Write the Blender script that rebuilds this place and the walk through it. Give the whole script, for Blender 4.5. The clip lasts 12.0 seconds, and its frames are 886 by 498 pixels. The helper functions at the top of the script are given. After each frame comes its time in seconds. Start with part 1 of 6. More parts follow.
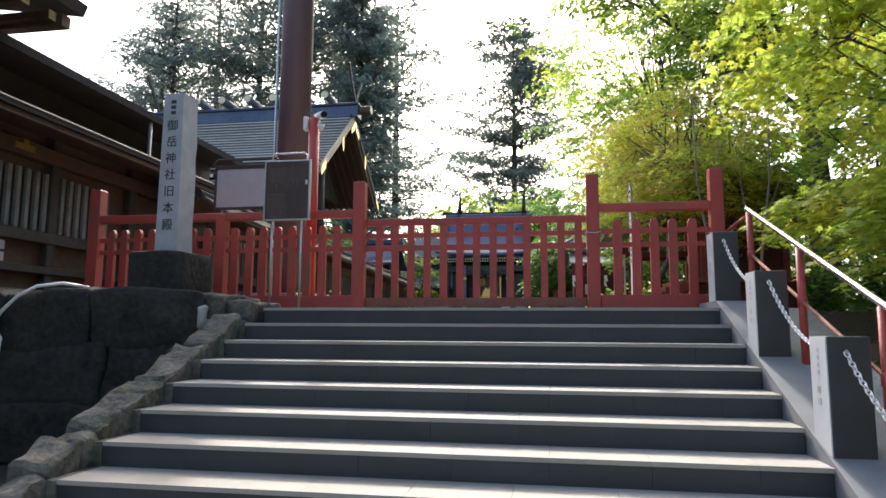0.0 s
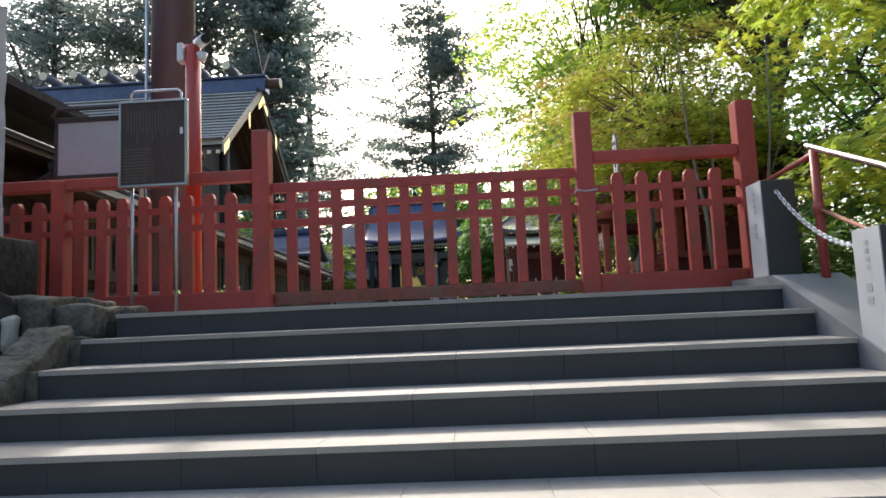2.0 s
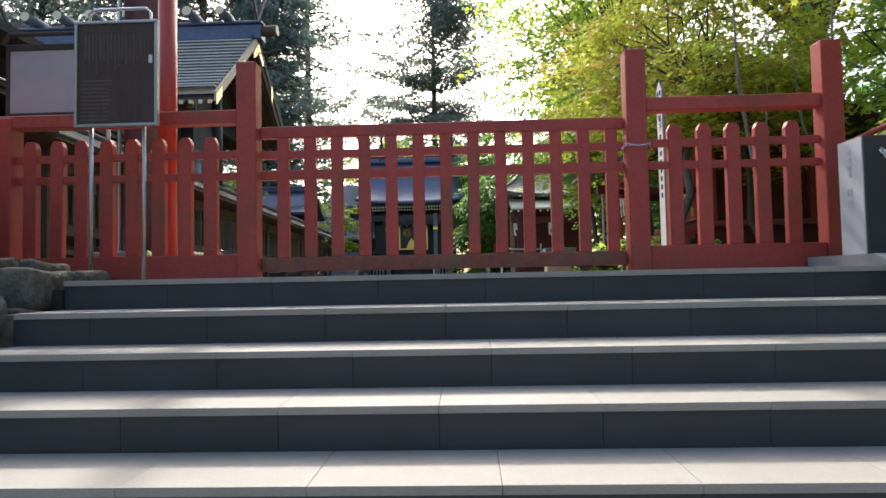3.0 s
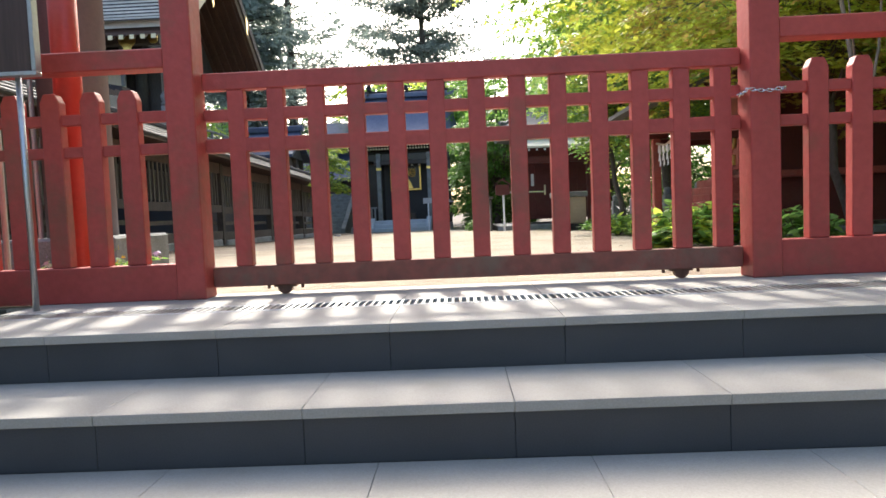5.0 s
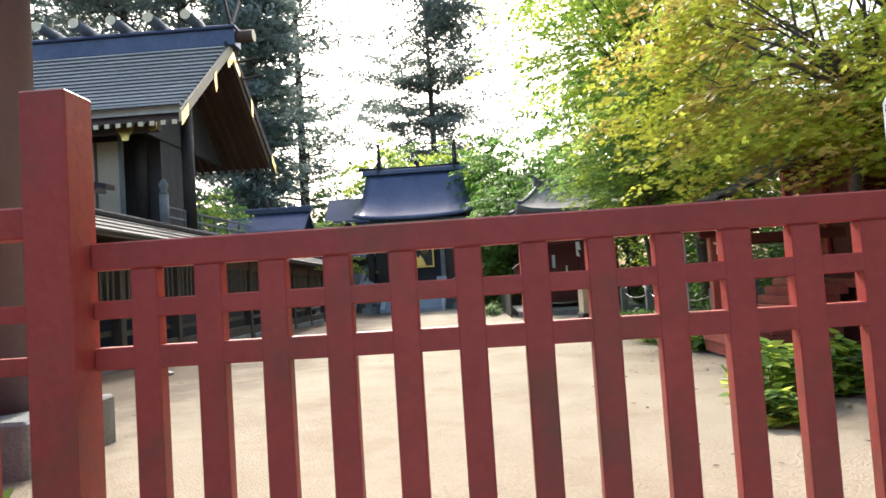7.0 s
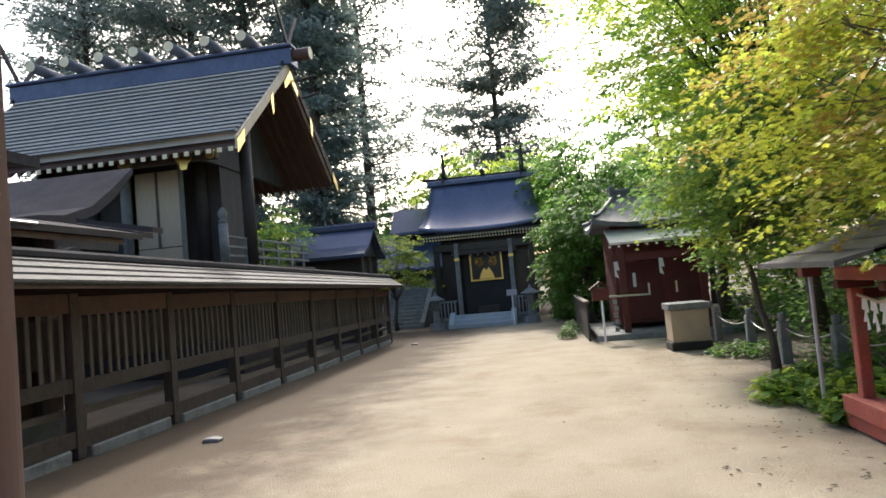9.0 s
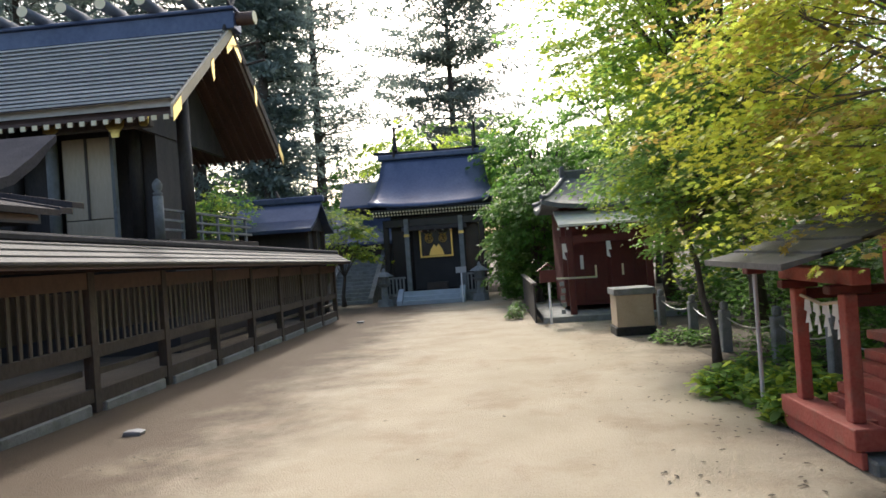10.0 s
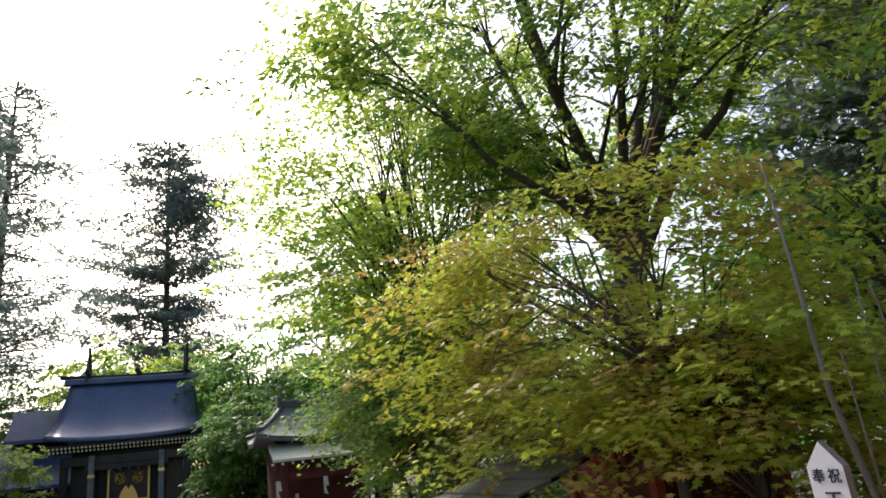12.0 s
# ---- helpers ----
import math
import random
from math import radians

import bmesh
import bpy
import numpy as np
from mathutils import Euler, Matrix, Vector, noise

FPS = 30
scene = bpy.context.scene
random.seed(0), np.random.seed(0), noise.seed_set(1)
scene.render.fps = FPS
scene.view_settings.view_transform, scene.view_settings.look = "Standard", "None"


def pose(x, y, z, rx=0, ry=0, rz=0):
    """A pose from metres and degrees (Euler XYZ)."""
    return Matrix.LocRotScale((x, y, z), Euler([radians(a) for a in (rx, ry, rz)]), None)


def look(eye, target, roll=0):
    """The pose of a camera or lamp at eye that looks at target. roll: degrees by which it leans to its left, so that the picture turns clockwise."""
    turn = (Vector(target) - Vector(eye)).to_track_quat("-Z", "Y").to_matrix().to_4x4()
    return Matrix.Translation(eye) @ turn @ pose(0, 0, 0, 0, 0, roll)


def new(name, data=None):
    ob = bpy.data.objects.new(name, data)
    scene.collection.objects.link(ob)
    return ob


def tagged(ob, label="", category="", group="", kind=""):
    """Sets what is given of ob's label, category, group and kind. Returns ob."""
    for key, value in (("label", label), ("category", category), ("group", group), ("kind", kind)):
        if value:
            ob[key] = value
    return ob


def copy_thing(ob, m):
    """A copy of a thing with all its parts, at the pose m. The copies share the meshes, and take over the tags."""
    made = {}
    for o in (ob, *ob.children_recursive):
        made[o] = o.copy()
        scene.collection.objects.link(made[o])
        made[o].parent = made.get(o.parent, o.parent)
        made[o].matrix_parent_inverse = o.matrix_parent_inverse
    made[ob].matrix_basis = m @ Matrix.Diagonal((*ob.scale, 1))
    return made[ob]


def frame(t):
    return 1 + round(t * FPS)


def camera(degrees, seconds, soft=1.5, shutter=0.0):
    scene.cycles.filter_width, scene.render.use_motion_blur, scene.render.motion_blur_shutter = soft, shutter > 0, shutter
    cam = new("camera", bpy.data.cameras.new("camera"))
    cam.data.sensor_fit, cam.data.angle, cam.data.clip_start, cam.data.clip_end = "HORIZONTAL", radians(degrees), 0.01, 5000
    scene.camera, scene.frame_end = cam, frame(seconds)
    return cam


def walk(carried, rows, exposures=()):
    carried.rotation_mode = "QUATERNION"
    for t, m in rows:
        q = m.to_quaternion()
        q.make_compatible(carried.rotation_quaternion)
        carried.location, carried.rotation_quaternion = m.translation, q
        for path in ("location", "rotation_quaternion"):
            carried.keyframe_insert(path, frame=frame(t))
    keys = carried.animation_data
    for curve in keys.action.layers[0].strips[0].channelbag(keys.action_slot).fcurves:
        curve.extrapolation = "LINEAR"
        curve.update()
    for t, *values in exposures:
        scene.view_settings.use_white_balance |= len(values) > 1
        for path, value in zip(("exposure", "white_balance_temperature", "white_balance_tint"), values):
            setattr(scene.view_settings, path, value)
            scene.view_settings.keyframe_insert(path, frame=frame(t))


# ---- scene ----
cam = camera(68.1, 12.0, soft=1.6, shutter=0.0)

PATH = [
    (0, (0.514, -6.627, -0.215), (0.187, -4.668, 0.027), 0.3),
    (0.5, (0.359, -6.125, -0.205), (0.21, -4.139, -0.019), -0.3),
    (1, (0.219, -5.554, -0.141), (-0.036, -3.59, 0.137), -1.5),
    (1.5, (0.13, -5.064, -0.155), (-0.082, -3.09, 0.088), -0.3),
    (2, (-0.008, -4.546, -0.124), (-0.092, -2.559, 0.084), -2.5),
    (2.5, (-0.1, -4.103, -0.061), (-0.315, -2.121, 0.095), -0.5),
    (3, (-0.209, -3.679, -0.03), (-0.287, -1.683, 0.062), -1.1),
    (3.5, (-0.272, -3.276, 0.059), (-0.461, -1.285, 0.055), -2.0),
    (5.5, (-0.487, -1.922, 0.5), (-0.518, 0.074, 0.386), -2.5),
    (6, (-0.471, -1.604, 0.654), (-0.596, 0.391, 0.594), -2.5),
    (6.5, (-0.53, -1.26, 0.819), (-0.589, 0.739, 0.828), -2.3),
    (7, (-0.547, -0.958, 0.924), (-0.631, 1.038, 1.015), -3.7),
    (7.5, (-0.563, -0.66, 1.07), (-0.784, 1.323, 1.203), -2.5),
    (9.5, (-0.596, 0.262, 1.62), (-0.887, 2.239, 1.688), -5.4),
    (10, (-0.5, 0.419, 1.682), (-0.652, 2.413, 1.694), -4.0),
    (10.5, (-0.38, 0.549, 1.726), (-0.055, 2.513, 1.919), -3.0),
    (11, (-0.349, 0.622, 1.787), (0.405, 2.437, 2.158), -3.9),
    (11.5, (-0.352, 0.581, 1.826), (0.458, 2.33, 2.359), -5.8),
    (12, (-0.393, 0.549, 1.819), (0.296, 2.327, 2.421), -6.5),
]
walk(cam, [(t, look(e, g, r)) for t, e, g, r in PATH],
     exposures=((0, 1.55), (2.5, 1.45), (3.5, 1.6), (5.5, 2.03), (6.5, 1.83), (7.5, 1.8), (9.5, 1.42), (10.5, 1.38), (11, 1.26), (12, 0.97)))

# ---- light: hazy morning sun ahead of the walker, bright sky ----
SUN_EL, SUN_AZ = 40.0, -9.0
world = bpy.data.worlds.new("sky")
scene.world = world
world.use_nodes = True
wn = world.node_tree
sky = wn.nodes.new("ShaderNodeTexSky")
sky.sky_type = "NISHITA"
sky.sun_disc = False
sky.sun_elevation = radians(SUN_EL)
sky.sun_rotation = radians(SUN_AZ)
sky.dust_density = 5.0
sky.air_density = 1.0
sky.ozone_density = 1.0
wn.nodes["Background"].inputs["Strength"].default_value = 0.14
wn.links.new(sky.outputs[0], wn.nodes["Background"].inputs["Color"])
sun = new("sun", bpy.data.lights.new("sun", "SUN"))
sun.data.energy = 1.7
sun.data.angle = radians(4.0)
sun.data.color = (1.0, 0.95, 0.87)
_d = Vector((math.sin(radians(SUN_AZ)) * math.cos(radians(SUN_EL)), math.cos(radians(SUN_AZ)) * math.cos(radians(SUN_EL)), math.sin(radians(SUN_EL))))
sun.matrix_world = look(_d * 60, (0, 0, 0))


# ---- materials ----
def material(name, c1, c2, rough=0.6, metal=0.0, fine=40.0, broad=2.5, bump=0.25, stain=None, stain_amt=0.0, stretch=(1, 1, 1), vary=0.12, trans=0.0, spec=0.5):
    """Two-scale noise between c1 and c2, a stain colour, bump, and a tone that differs from piece to piece."""
    m = bpy.data.materials.new(name)
    m.use_nodes = True
    nt = m.node_tree
    n, l = nt.nodes, nt.links
    bs = n["Principled BSDF"]
    bs.inputs["Roughness"].default_value = rough
    bs.inputs["Metallic"].default_value = metal
    bs.inputs["Specular IOR Level"].default_value = spec
    geo = n.new("ShaderNodeNewGeometry")
    mp = n.new("ShaderNodeMapping")
    mp.inputs["Scale"].default_value = stretch
    l.new(geo.outputs["Position"], mp.inputs["Vector"])
    na = n.new("ShaderNodeTexNoise")
    na.inputs["Scale"].default_value = fine
    na.inputs["Detail"].default_value = 6
    nb = n.new("ShaderNodeTexNoise")
    nb.inputs["Scale"].default_value = broad
    nb.inputs["Detail"].default_value = 4
    l.new(mp.outputs[0], na.inputs["Vector"])
    l.new(mp.outputs[0], nb.inputs["Vector"])
    mix = n.new("ShaderNodeMath")
    mix.operation = "ADD"
    l.new(na.outputs["Fac"], mix.inputs[0])
    l.new(nb.outputs["Fac"], mix.inputs[1])
    ramp = n.new("ShaderNodeValToRGB")
    ramp.color_ramp.elements[0].position = 0.32
    ramp.color_ramp.elements[1].position = 0.68
    ramp.color_ramp.elements[0].color = (*c1, 1)
    ramp.color_ramp.elements[1].color = (*c2, 1)
    half = n.new("ShaderNodeMath")
    half.operation = "MULTIPLY"
    half.inputs[1].default_value = 0.5
    l.new(mix.outputs[0], half.inputs[0])
    l.new(half.outputs[0], ramp.inputs[0])
    col = ramp.outputs[0]
    if stain:
        ns = n.new("ShaderNodeTexNoise")
        ns.inputs["Scale"].default_value = broad * 0.7
        ns.inputs["Detail"].default_value = 8
        ns.inputs["Roughness"].default_value = 0.7
        l.new(geo.outputs["Position"], ns.inputs["Vector"])
        rs = n.new("ShaderNodeValToRGB")
        rs.color_ramp.elements[0].position = 0.5
        rs.color_ramp.elements[1].position = 0.68
        rs.color_ramp.elements[1].color = (stain_amt,) * 3 + (1,)
        l.new(ns.outputs["Fac"], rs.inputs[0])
        sm = n.new("ShaderNodeMix")
        sm.data_type = "RGBA"
        l.new(rs.outputs[0], sm.inputs["Factor"])
        l.new(col, sm.inputs[6])
        sm.inputs[7].default_value = (*stain, 1)
        col = sm.outputs[2]
    info = n.new("ShaderNodeObjectInfo")
    add = n.new("ShaderNodeMath")
    add.operation = "ADD"
    l.new(info.outputs["Random"], add.inputs[0])
    l.new(geo.outputs["Random Per Island"], add.inputs[1])
    rng = n.new("ShaderNodeMapRange")
    rng.inputs["From Max"].default_value = 2.0
    rng.inputs["To Min"].default_value = 1 - vary
    rng.inputs["To Max"].default_value = 1 + vary
    l.new(add.outputs[0], rng.inputs["Value"])
    hsv = n.new("ShaderNodeHueSaturation")
    l.new(rng.outputs[0], hsv.inputs["Value"])
    l.new(col, hsv.inputs["Color"])
    l.new(hsv.outputs[0], bs.inputs["Base Color"])
    if bump:
        bp = n.new("ShaderNodeBump")
        bp.inputs["Strength"].default_value = bump
        bp.inputs["Distance"].default_value = 0.02
        l.new(mix.outputs[0], bp.inputs["Height"])
        l.new(bp.outputs[0], bs.inputs["Normal"])
    if trans:
        tr = n.new("ShaderNodeBsdfTranslucent")
        l.new(hsv.outputs[0], tr.inputs["Color"])
        ms = n.new("ShaderNodeMixShader")
        ms.inputs[0].default_value = trans
        l.new(bs.outputs[0], ms.inputs[1])
        l.new(tr.outputs[0], ms.inputs[2])
        l.new(ms.outputs[0], n["Material Output"].inputs["Surface"])
    return m



def soil_shade_edges(m, mid, half, soft, colour):
    """Trodden brown soil and painted-in shade at both sides of the court, with a ragged edge."""
    nt = m.node_tree
    n, l = nt.nodes, nt.links
    geo = n.new("ShaderNodeNewGeometry")
    sep = n.new("ShaderNodeSeparateXYZ")
    l.new(geo.outputs["Position"], sep.inputs[0])
    ns = n.new("ShaderNodeTexNoise")
    ns.inputs["Scale"].default_value = 0.9
    ns.inputs["Detail"].default_value = 9
    ns.inputs["Roughness"].default_value = 0.68
    l.new(geo.outputs["Position"], ns.inputs["Vector"])

    def op(kind, a, b):
        o = n.new("ShaderNodeMath")
        o.operation = kind
        for i, v in enumerate((a, b)):
            if isinstance(v, (int, float)):
                o.inputs[i].default_value = v
            else:
                l.new(v, o.inputs[i])
        return o.outputs[0]
    d = op("ABSOLUTE", op("SUBTRACT", sep.outputs[0], mid), 0)
    d = op("ADD", d, op("MULTIPLY", op("SUBTRACT", ns.outputs["Fac"], 0.5), 4.0))
    mr = n.new("ShaderNodeMapRange")
    mr.interpolation_type = "SMOOTHSTEP"
    mr.inputs["From Min"].default_value = half
    mr.inputs["From Max"].default_value = half + soft
    l.new(d, mr.inputs["Value"])
    bs = n["Principled BSDF"]
    old = bs.inputs["Base Color"].links[0].from_socket
    mx = n.new("ShaderNodeMix")
    mx.data_type = "RGBA"
    l.new(mr.outputs[0], mx.inputs["Factor"])
    l.new(old, mx.inputs[6])
    mx.inputs[7].default_value = (*colour, 1)
    l.new(mx.outputs[2], bs.inputs["Base Color"])


RED = material("red_paint", (0.34, 0.046, 0.038), (0.45, 0.068, 0.056), 0.5, fine=30, broad=2.6, bump=0.12, stain=(0.17, 0.075, 0.045), stain_amt=0.75, vary=0.10)
RED_BRIGHT = material("bright_red_paint", (0.40, 0.042, 0.028), (0.47, 0.06, 0.04), 0.4, bump=0.05)
# old red paint, its colour darkened to hold the shrines' deep shade
RED_OLD_SHADED = material("old_red_paint", (0.065, 0.010, 0.008), (0.11, 0.018, 0.013), 0.6, broad=4, bump=0.2, stain=(0.09, 0.03, 0.02), stain_amt=0.7)
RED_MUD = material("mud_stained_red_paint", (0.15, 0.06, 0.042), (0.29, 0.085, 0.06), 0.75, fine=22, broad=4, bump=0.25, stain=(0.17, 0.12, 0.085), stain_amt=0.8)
RED_STEP = material("worn_red_wood", (0.27, 0.05, 0.036), (0.38, 0.10, 0.075), 0.7, broad=5, bump=0.2, stain=(0.2, 0.12, 0.09), stain_amt=0.6)
# one stair granite in two tones: riser shade and tread light painted in
GRANITE_SHADED = material("dark_granite", (0.028, 0.031, 0.036), (0.047, 0.051, 0.058), 0.5, fine=220, broad=3, bump=0.08, vary=0.07)
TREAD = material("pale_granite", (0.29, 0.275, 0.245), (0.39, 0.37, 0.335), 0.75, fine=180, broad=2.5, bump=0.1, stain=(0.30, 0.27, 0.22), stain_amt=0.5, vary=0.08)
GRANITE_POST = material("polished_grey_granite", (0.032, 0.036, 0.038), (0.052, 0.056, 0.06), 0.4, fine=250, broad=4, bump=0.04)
# same post granite, paler: side light put into the colour
GRANITE_LIT_SIDE = material("pale_honed_granite", (0.50, 0.52, 0.54), (0.62, 0.64, 0.66), 0.6, fine=250, broad=5, bump=0.05)
GRANITE_SAWN = material("sawn_grey_granite", (0.19, 0.195, 0.205), (0.27, 0.275, 0.285), 0.7, fine=250, broad=4, bump=0.08)
STONE_ROUGH = material("mossy_rough_stone", (0.042, 0.039, 0.033), (0.19, 0.175, 0.148), 0.9, fine=22, broad=5, bump=1.0, stain=(0.05, 0.065, 0.025), stain_amt=0.6, vary=0.25)
STONE_DARK = material("dark_mossy_stone", (0.009, 0.008, 0.007), (0.055, 0.050, 0.043), 0.92, fine=14, broad=2.5, bump=1.0, stain=(0.035, 0.04, 0.02), stain_amt=0.6, vary=0.2)
LICHEN = material("pale_lichen", (0.35, 0.35, 0.32), (0.5, 0.5, 0.46), 0.95, bump=0.4)
STELE = material("pale_granite_stele", (0.33, 0.35, 0.38), (0.50, 0.52, 0.55), 0.75, fine=120, broad=6, bump=0.4)
STONE_OLD = material("weathered_grey_stone", (0.14, 0.15, 0.15), (0.27, 0.28, 0.28), 0.85, fine=60, broad=4, bump=0.5, stain=(0.09, 0.1, 0.07), stain_amt=0.6)
STONE_BLUE = material("blue_grey_step_stone", (0.32, 0.37, 0.41), (0.46, 0.51, 0.55), 0.8, fine=60, broad=3, bump=0.3)
INK = material("black_ink", (0.015, 0.015, 0.018), (0.025, 0.025, 0.03), 0.6, bump=0)
SAND = material("pale_sand", (0.30, 0.255, 0.185), (0.40, 0.35, 0.268), 0.95, fine=70, broad=1.2, bump=1.0, stain=(0.24, 0.175, 0.115), stain_amt=0.65, vary=0.0)
# darker than soil alone: shade beside the fence is in this colour too
soil_shade_edges(SAND, -0.45, 1.5, 2.4, (0.10, 0.074, 0.05))
EARTH = material("brown_earth", (0.045, 0.036, 0.026), (0.10, 0.08, 0.055), 0.95, fine=40, broad=1.5, bump=0.8)
WOOD_DARK = material("dark_weathered_wood", (0.026, 0.023, 0.022), (0.065, 0.056, 0.05), 0.7, fine=30, broad=3, bump=0.3, stretch=(1, 1, 0.25), vary=0.25)
WOOD_FENCE = material("brown_weathered_fence_wood", (0.038, 0.029, 0.023), (0.085, 0.066, 0.052), 0.85, fine=35, broad=3, bump=0.4, stretch=(1, 0.5, 0.3), stain=(0.06, 0.055, 0.05), stain_amt=0.5, vary=0.25)
WOOD_SLAT = material("grey_brown_slat_wood", (0.07, 0.057, 0.047), (0.13, 0.11, 0.09), 0.8, fine=35, broad=3, bump=0.4, stretch=(1, 1, 0.2), vary=0.25)
WOOD_RED = material("red_brown_timber", (0.055, 0.030, 0.022), (0.115, 0.062, 0.043), 0.65, fine=25, broad=3, bump=0.25, stretch=(1, 0.4, 0.4), vary=0.2)
WOOD_BEIGE = material("pale_beige_panel_wood", (0.48, 0.39, 0.27), (0.60, 0.50, 0.36), 0.7, fine=25, broad=2, bump=0.15, stretch=(1, 1, 0.2))
SHINGLE = material("grey_wood_shingle", (0.065, 0.064, 0.062), (0.13, 0.128, 0.122), 0.75, fine=30, broad=2.5, bump=0.35, stretch=(0.3, 1, 1), vary=0.22)
ROOF_DARK = material("dark_copper_roof", (0.028, 0.028, 0.032), (0.055, 0.056, 0.062), 0.9, metal=0.0, spec=0.12, fine=12, broad=1.5, bump=0.1)
ROOF_BARK = material("dark_bark_roof", (0.042, 0.038, 0.040), (0.082, 0.074, 0.074), 0.9, spec=0.2, fine=30, broad=2, bump=0.4)
SHINGLE_PALE = material("pale_grey_shingle", (0.46, 0.45, 0.42), (0.66, 0.645, 0.60), 0.75, fine=30, broad=2.5, bump=0.35, stretch=(0.3, 1, 1), vary=0.15)
ROOF_BLUE = material("blue_patina_copper_roof", (0.05, 0.07, 0.13), (0.09, 0.115, 0.19), 0.36, metal=0.25, fine=10, broad=0.8, bump=0.08, stain=(0.17, 0.21, 0.28), stain_amt=0.35, vary=0.12)
TILE_GREY = material("grey_roof_tile", (0.06, 0.068, 0.08), (0.13, 0.145, 0.165), 0.45, fine=30, broad=4, bump=0.2)
GOLD = material("gold_leaf_metal", (0.72, 0.50, 0.13), (0.85, 0.63, 0.22), 0.28, metal=0.9, bump=0.15)
OCHRE = material("pale_ochre_rafter_tip", (0.70, 0.62, 0.40), (0.8, 0.72, 0.5), 0.6, bump=0.05)
STEEL_BROWN = material("brown_painted_steel", (0.115, 0.076, 0.088), (0.15, 0.10, 0.115), 0.42, fine=30, broad=1.5, bump=0.05)
STEEL = material("stainless_steel", (0.62, 0.62, 0.62), (0.72, 0.72, 0.72), 0.25, metal=1.0, bump=0.03)
GALV = material("galvanised_steel", (0.42, 0.43, 0.43), (0.55, 0.56, 0.56), 0.4, metal=0.9, fine=60, bump=0.1)
IRON = material("rusty_iron", (0.09, 0.045, 0.03), (0.16, 0.07, 0.045), 0.7, metal=0.3, bump=0.4)
WHITE = material("white_plastic", (0.74, 0.75, 0.77), (0.82, 0.83, 0.84), 0.4, bump=0.02)
PAPER = material("white_paper", (0.76, 0.76, 0.74), (0.84, 0.84, 0.82), 0.85, bump=0.05, trans=0.3)
BOARD_WHITE = material("faded_white_panel", (0.36, 0.37, 0.40), (0.44, 0.45, 0.48), 0.45, fine=6, broad=2, bump=0.02)
BOARD_BROWN = material("brown_notice_wood", (0.045, 0.028, 0.024), (0.085, 0.052, 0.042), 0.5, fine=20, broad=4, bump=0.15, stretch=(4, 1, 0.3))
BLACK = material("black_lacquer", (0.012, 0.012, 0.013), (0.022, 0.022, 0.022), 0.25, bump=0.02)
# near-black fill: the shade of recesses put into the colour
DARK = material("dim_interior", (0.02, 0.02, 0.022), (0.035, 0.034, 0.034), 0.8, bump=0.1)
PLASTER = material("buff_cement", (0.36, 0.28, 0.19), (0.47, 0.38, 0.27), 0.85, fine=50, broad=3, bump=0.3)
BARK = material("grey_brown_bark", (0.05, 0.04, 0.032), (0.12, 0.10, 0.082), 0.9, fine=30, broad=5, bump=0.9, stretch=(1, 1, 0.25))
BARK_PALE = material("pale_bare_bark", (0.17, 0.15, 0.125), (0.28, 0.25, 0.21), 0.9, fine=30, broad=5, bump=0.5, stretch=(1, 1, 0.3))
LEAF_LIME = material("lime_maple_leaf", (0.42, 0.54, 0.08), (0.56, 0.66, 0.115), 0.5, fine=8, broad=0.9, bump=0, vary=0.3, trans=0.65, spec=0.25)
LEAF_GREEN = material("fresh_green_leaf", (0.15, 0.30, 0.075), (0.27, 0.42, 0.10), 0.5, fine=8, broad=0.7, bump=0, vary=0.35, trans=0.62, spec=0.25)
LEAF_YELLOW = material("yellow_maple_leaf", (0.42, 0.46, 0.06), (0.53, 0.53, 0.08), 0.5, fine=8, broad=0.9, bump=0, vary=0.3, trans=0.65, spec=0.25)
LEAF_DEEP = material("deep_green_leaf", (0.06, 0.16, 0.028), (0.13, 0.26, 0.045), 0.5, fine=8, broad=0.8, bump=0, vary=0.35, trans=0.55, spec=0.3)
LEAF_RUST = material("rust_tinted_maple_leaf", (0.40, 0.34, 0.075), (0.45, 0.30, 0.09), 0.5, fine=6, broad=0.8, bump=0, vary=0.3, trans=0.65, spec=0.25)
# cedar needles with the pale veil of haze mixed into their colour
NEEDLE = material("dark_cedar_needles", (0.17, 0.22, 0.20), (0.26, 0.315, 0.27), 0.7, fine=6, broad=0.4, bump=0, vary=0.35, trans=0.555, spec=0.2)
FLOWER = material("yellow_petal", (0.7, 0.55, 0.03), (0.8, 0.65, 0.05), 0.6, bump=0)
LILAC = material("lilac_petal", (0.5, 0.45, 0.7), (0.6, 0.55, 0.8), 0.6, bump=0)


# ---- builders ----
def root_of(ob):
    p = Vector((0, 0, 0))
    while ob:
        p += ob.location
        ob = ob.parent
    return p


def thing(name, at, label, category, group="", kind=""):
    ob = new(name)
    ob.empty_display_size = 0.1
    ob.location = at
    return tagged(ob, label, category, group, kind)


def part(name, bm, mat, parent=None, label="", smooth=False):
    """One bmesh in world coordinates as one mesh object, under parent if there is one."""
    if parent:
        bmesh.ops.translate(bm, verts=bm.verts, vec=-root_of(parent))
    me = bpy.data.meshes.new(name)
    bm.to_mesh(me)
    bm.free()
    if smooth:
        me.shade_smooth()
    me.materials.append(mat)
    ob = new(name, me)
    ob.parent = parent
    return tagged(ob, label)


def mesh_of(name, bm, mat, smooth=False):
    me = bpy.data.meshes.new(name)
    bm.to_mesh(me)
    bm.free()
    if smooth:
        me.shade_smooth()
    me.materials.append(mat)
    return me


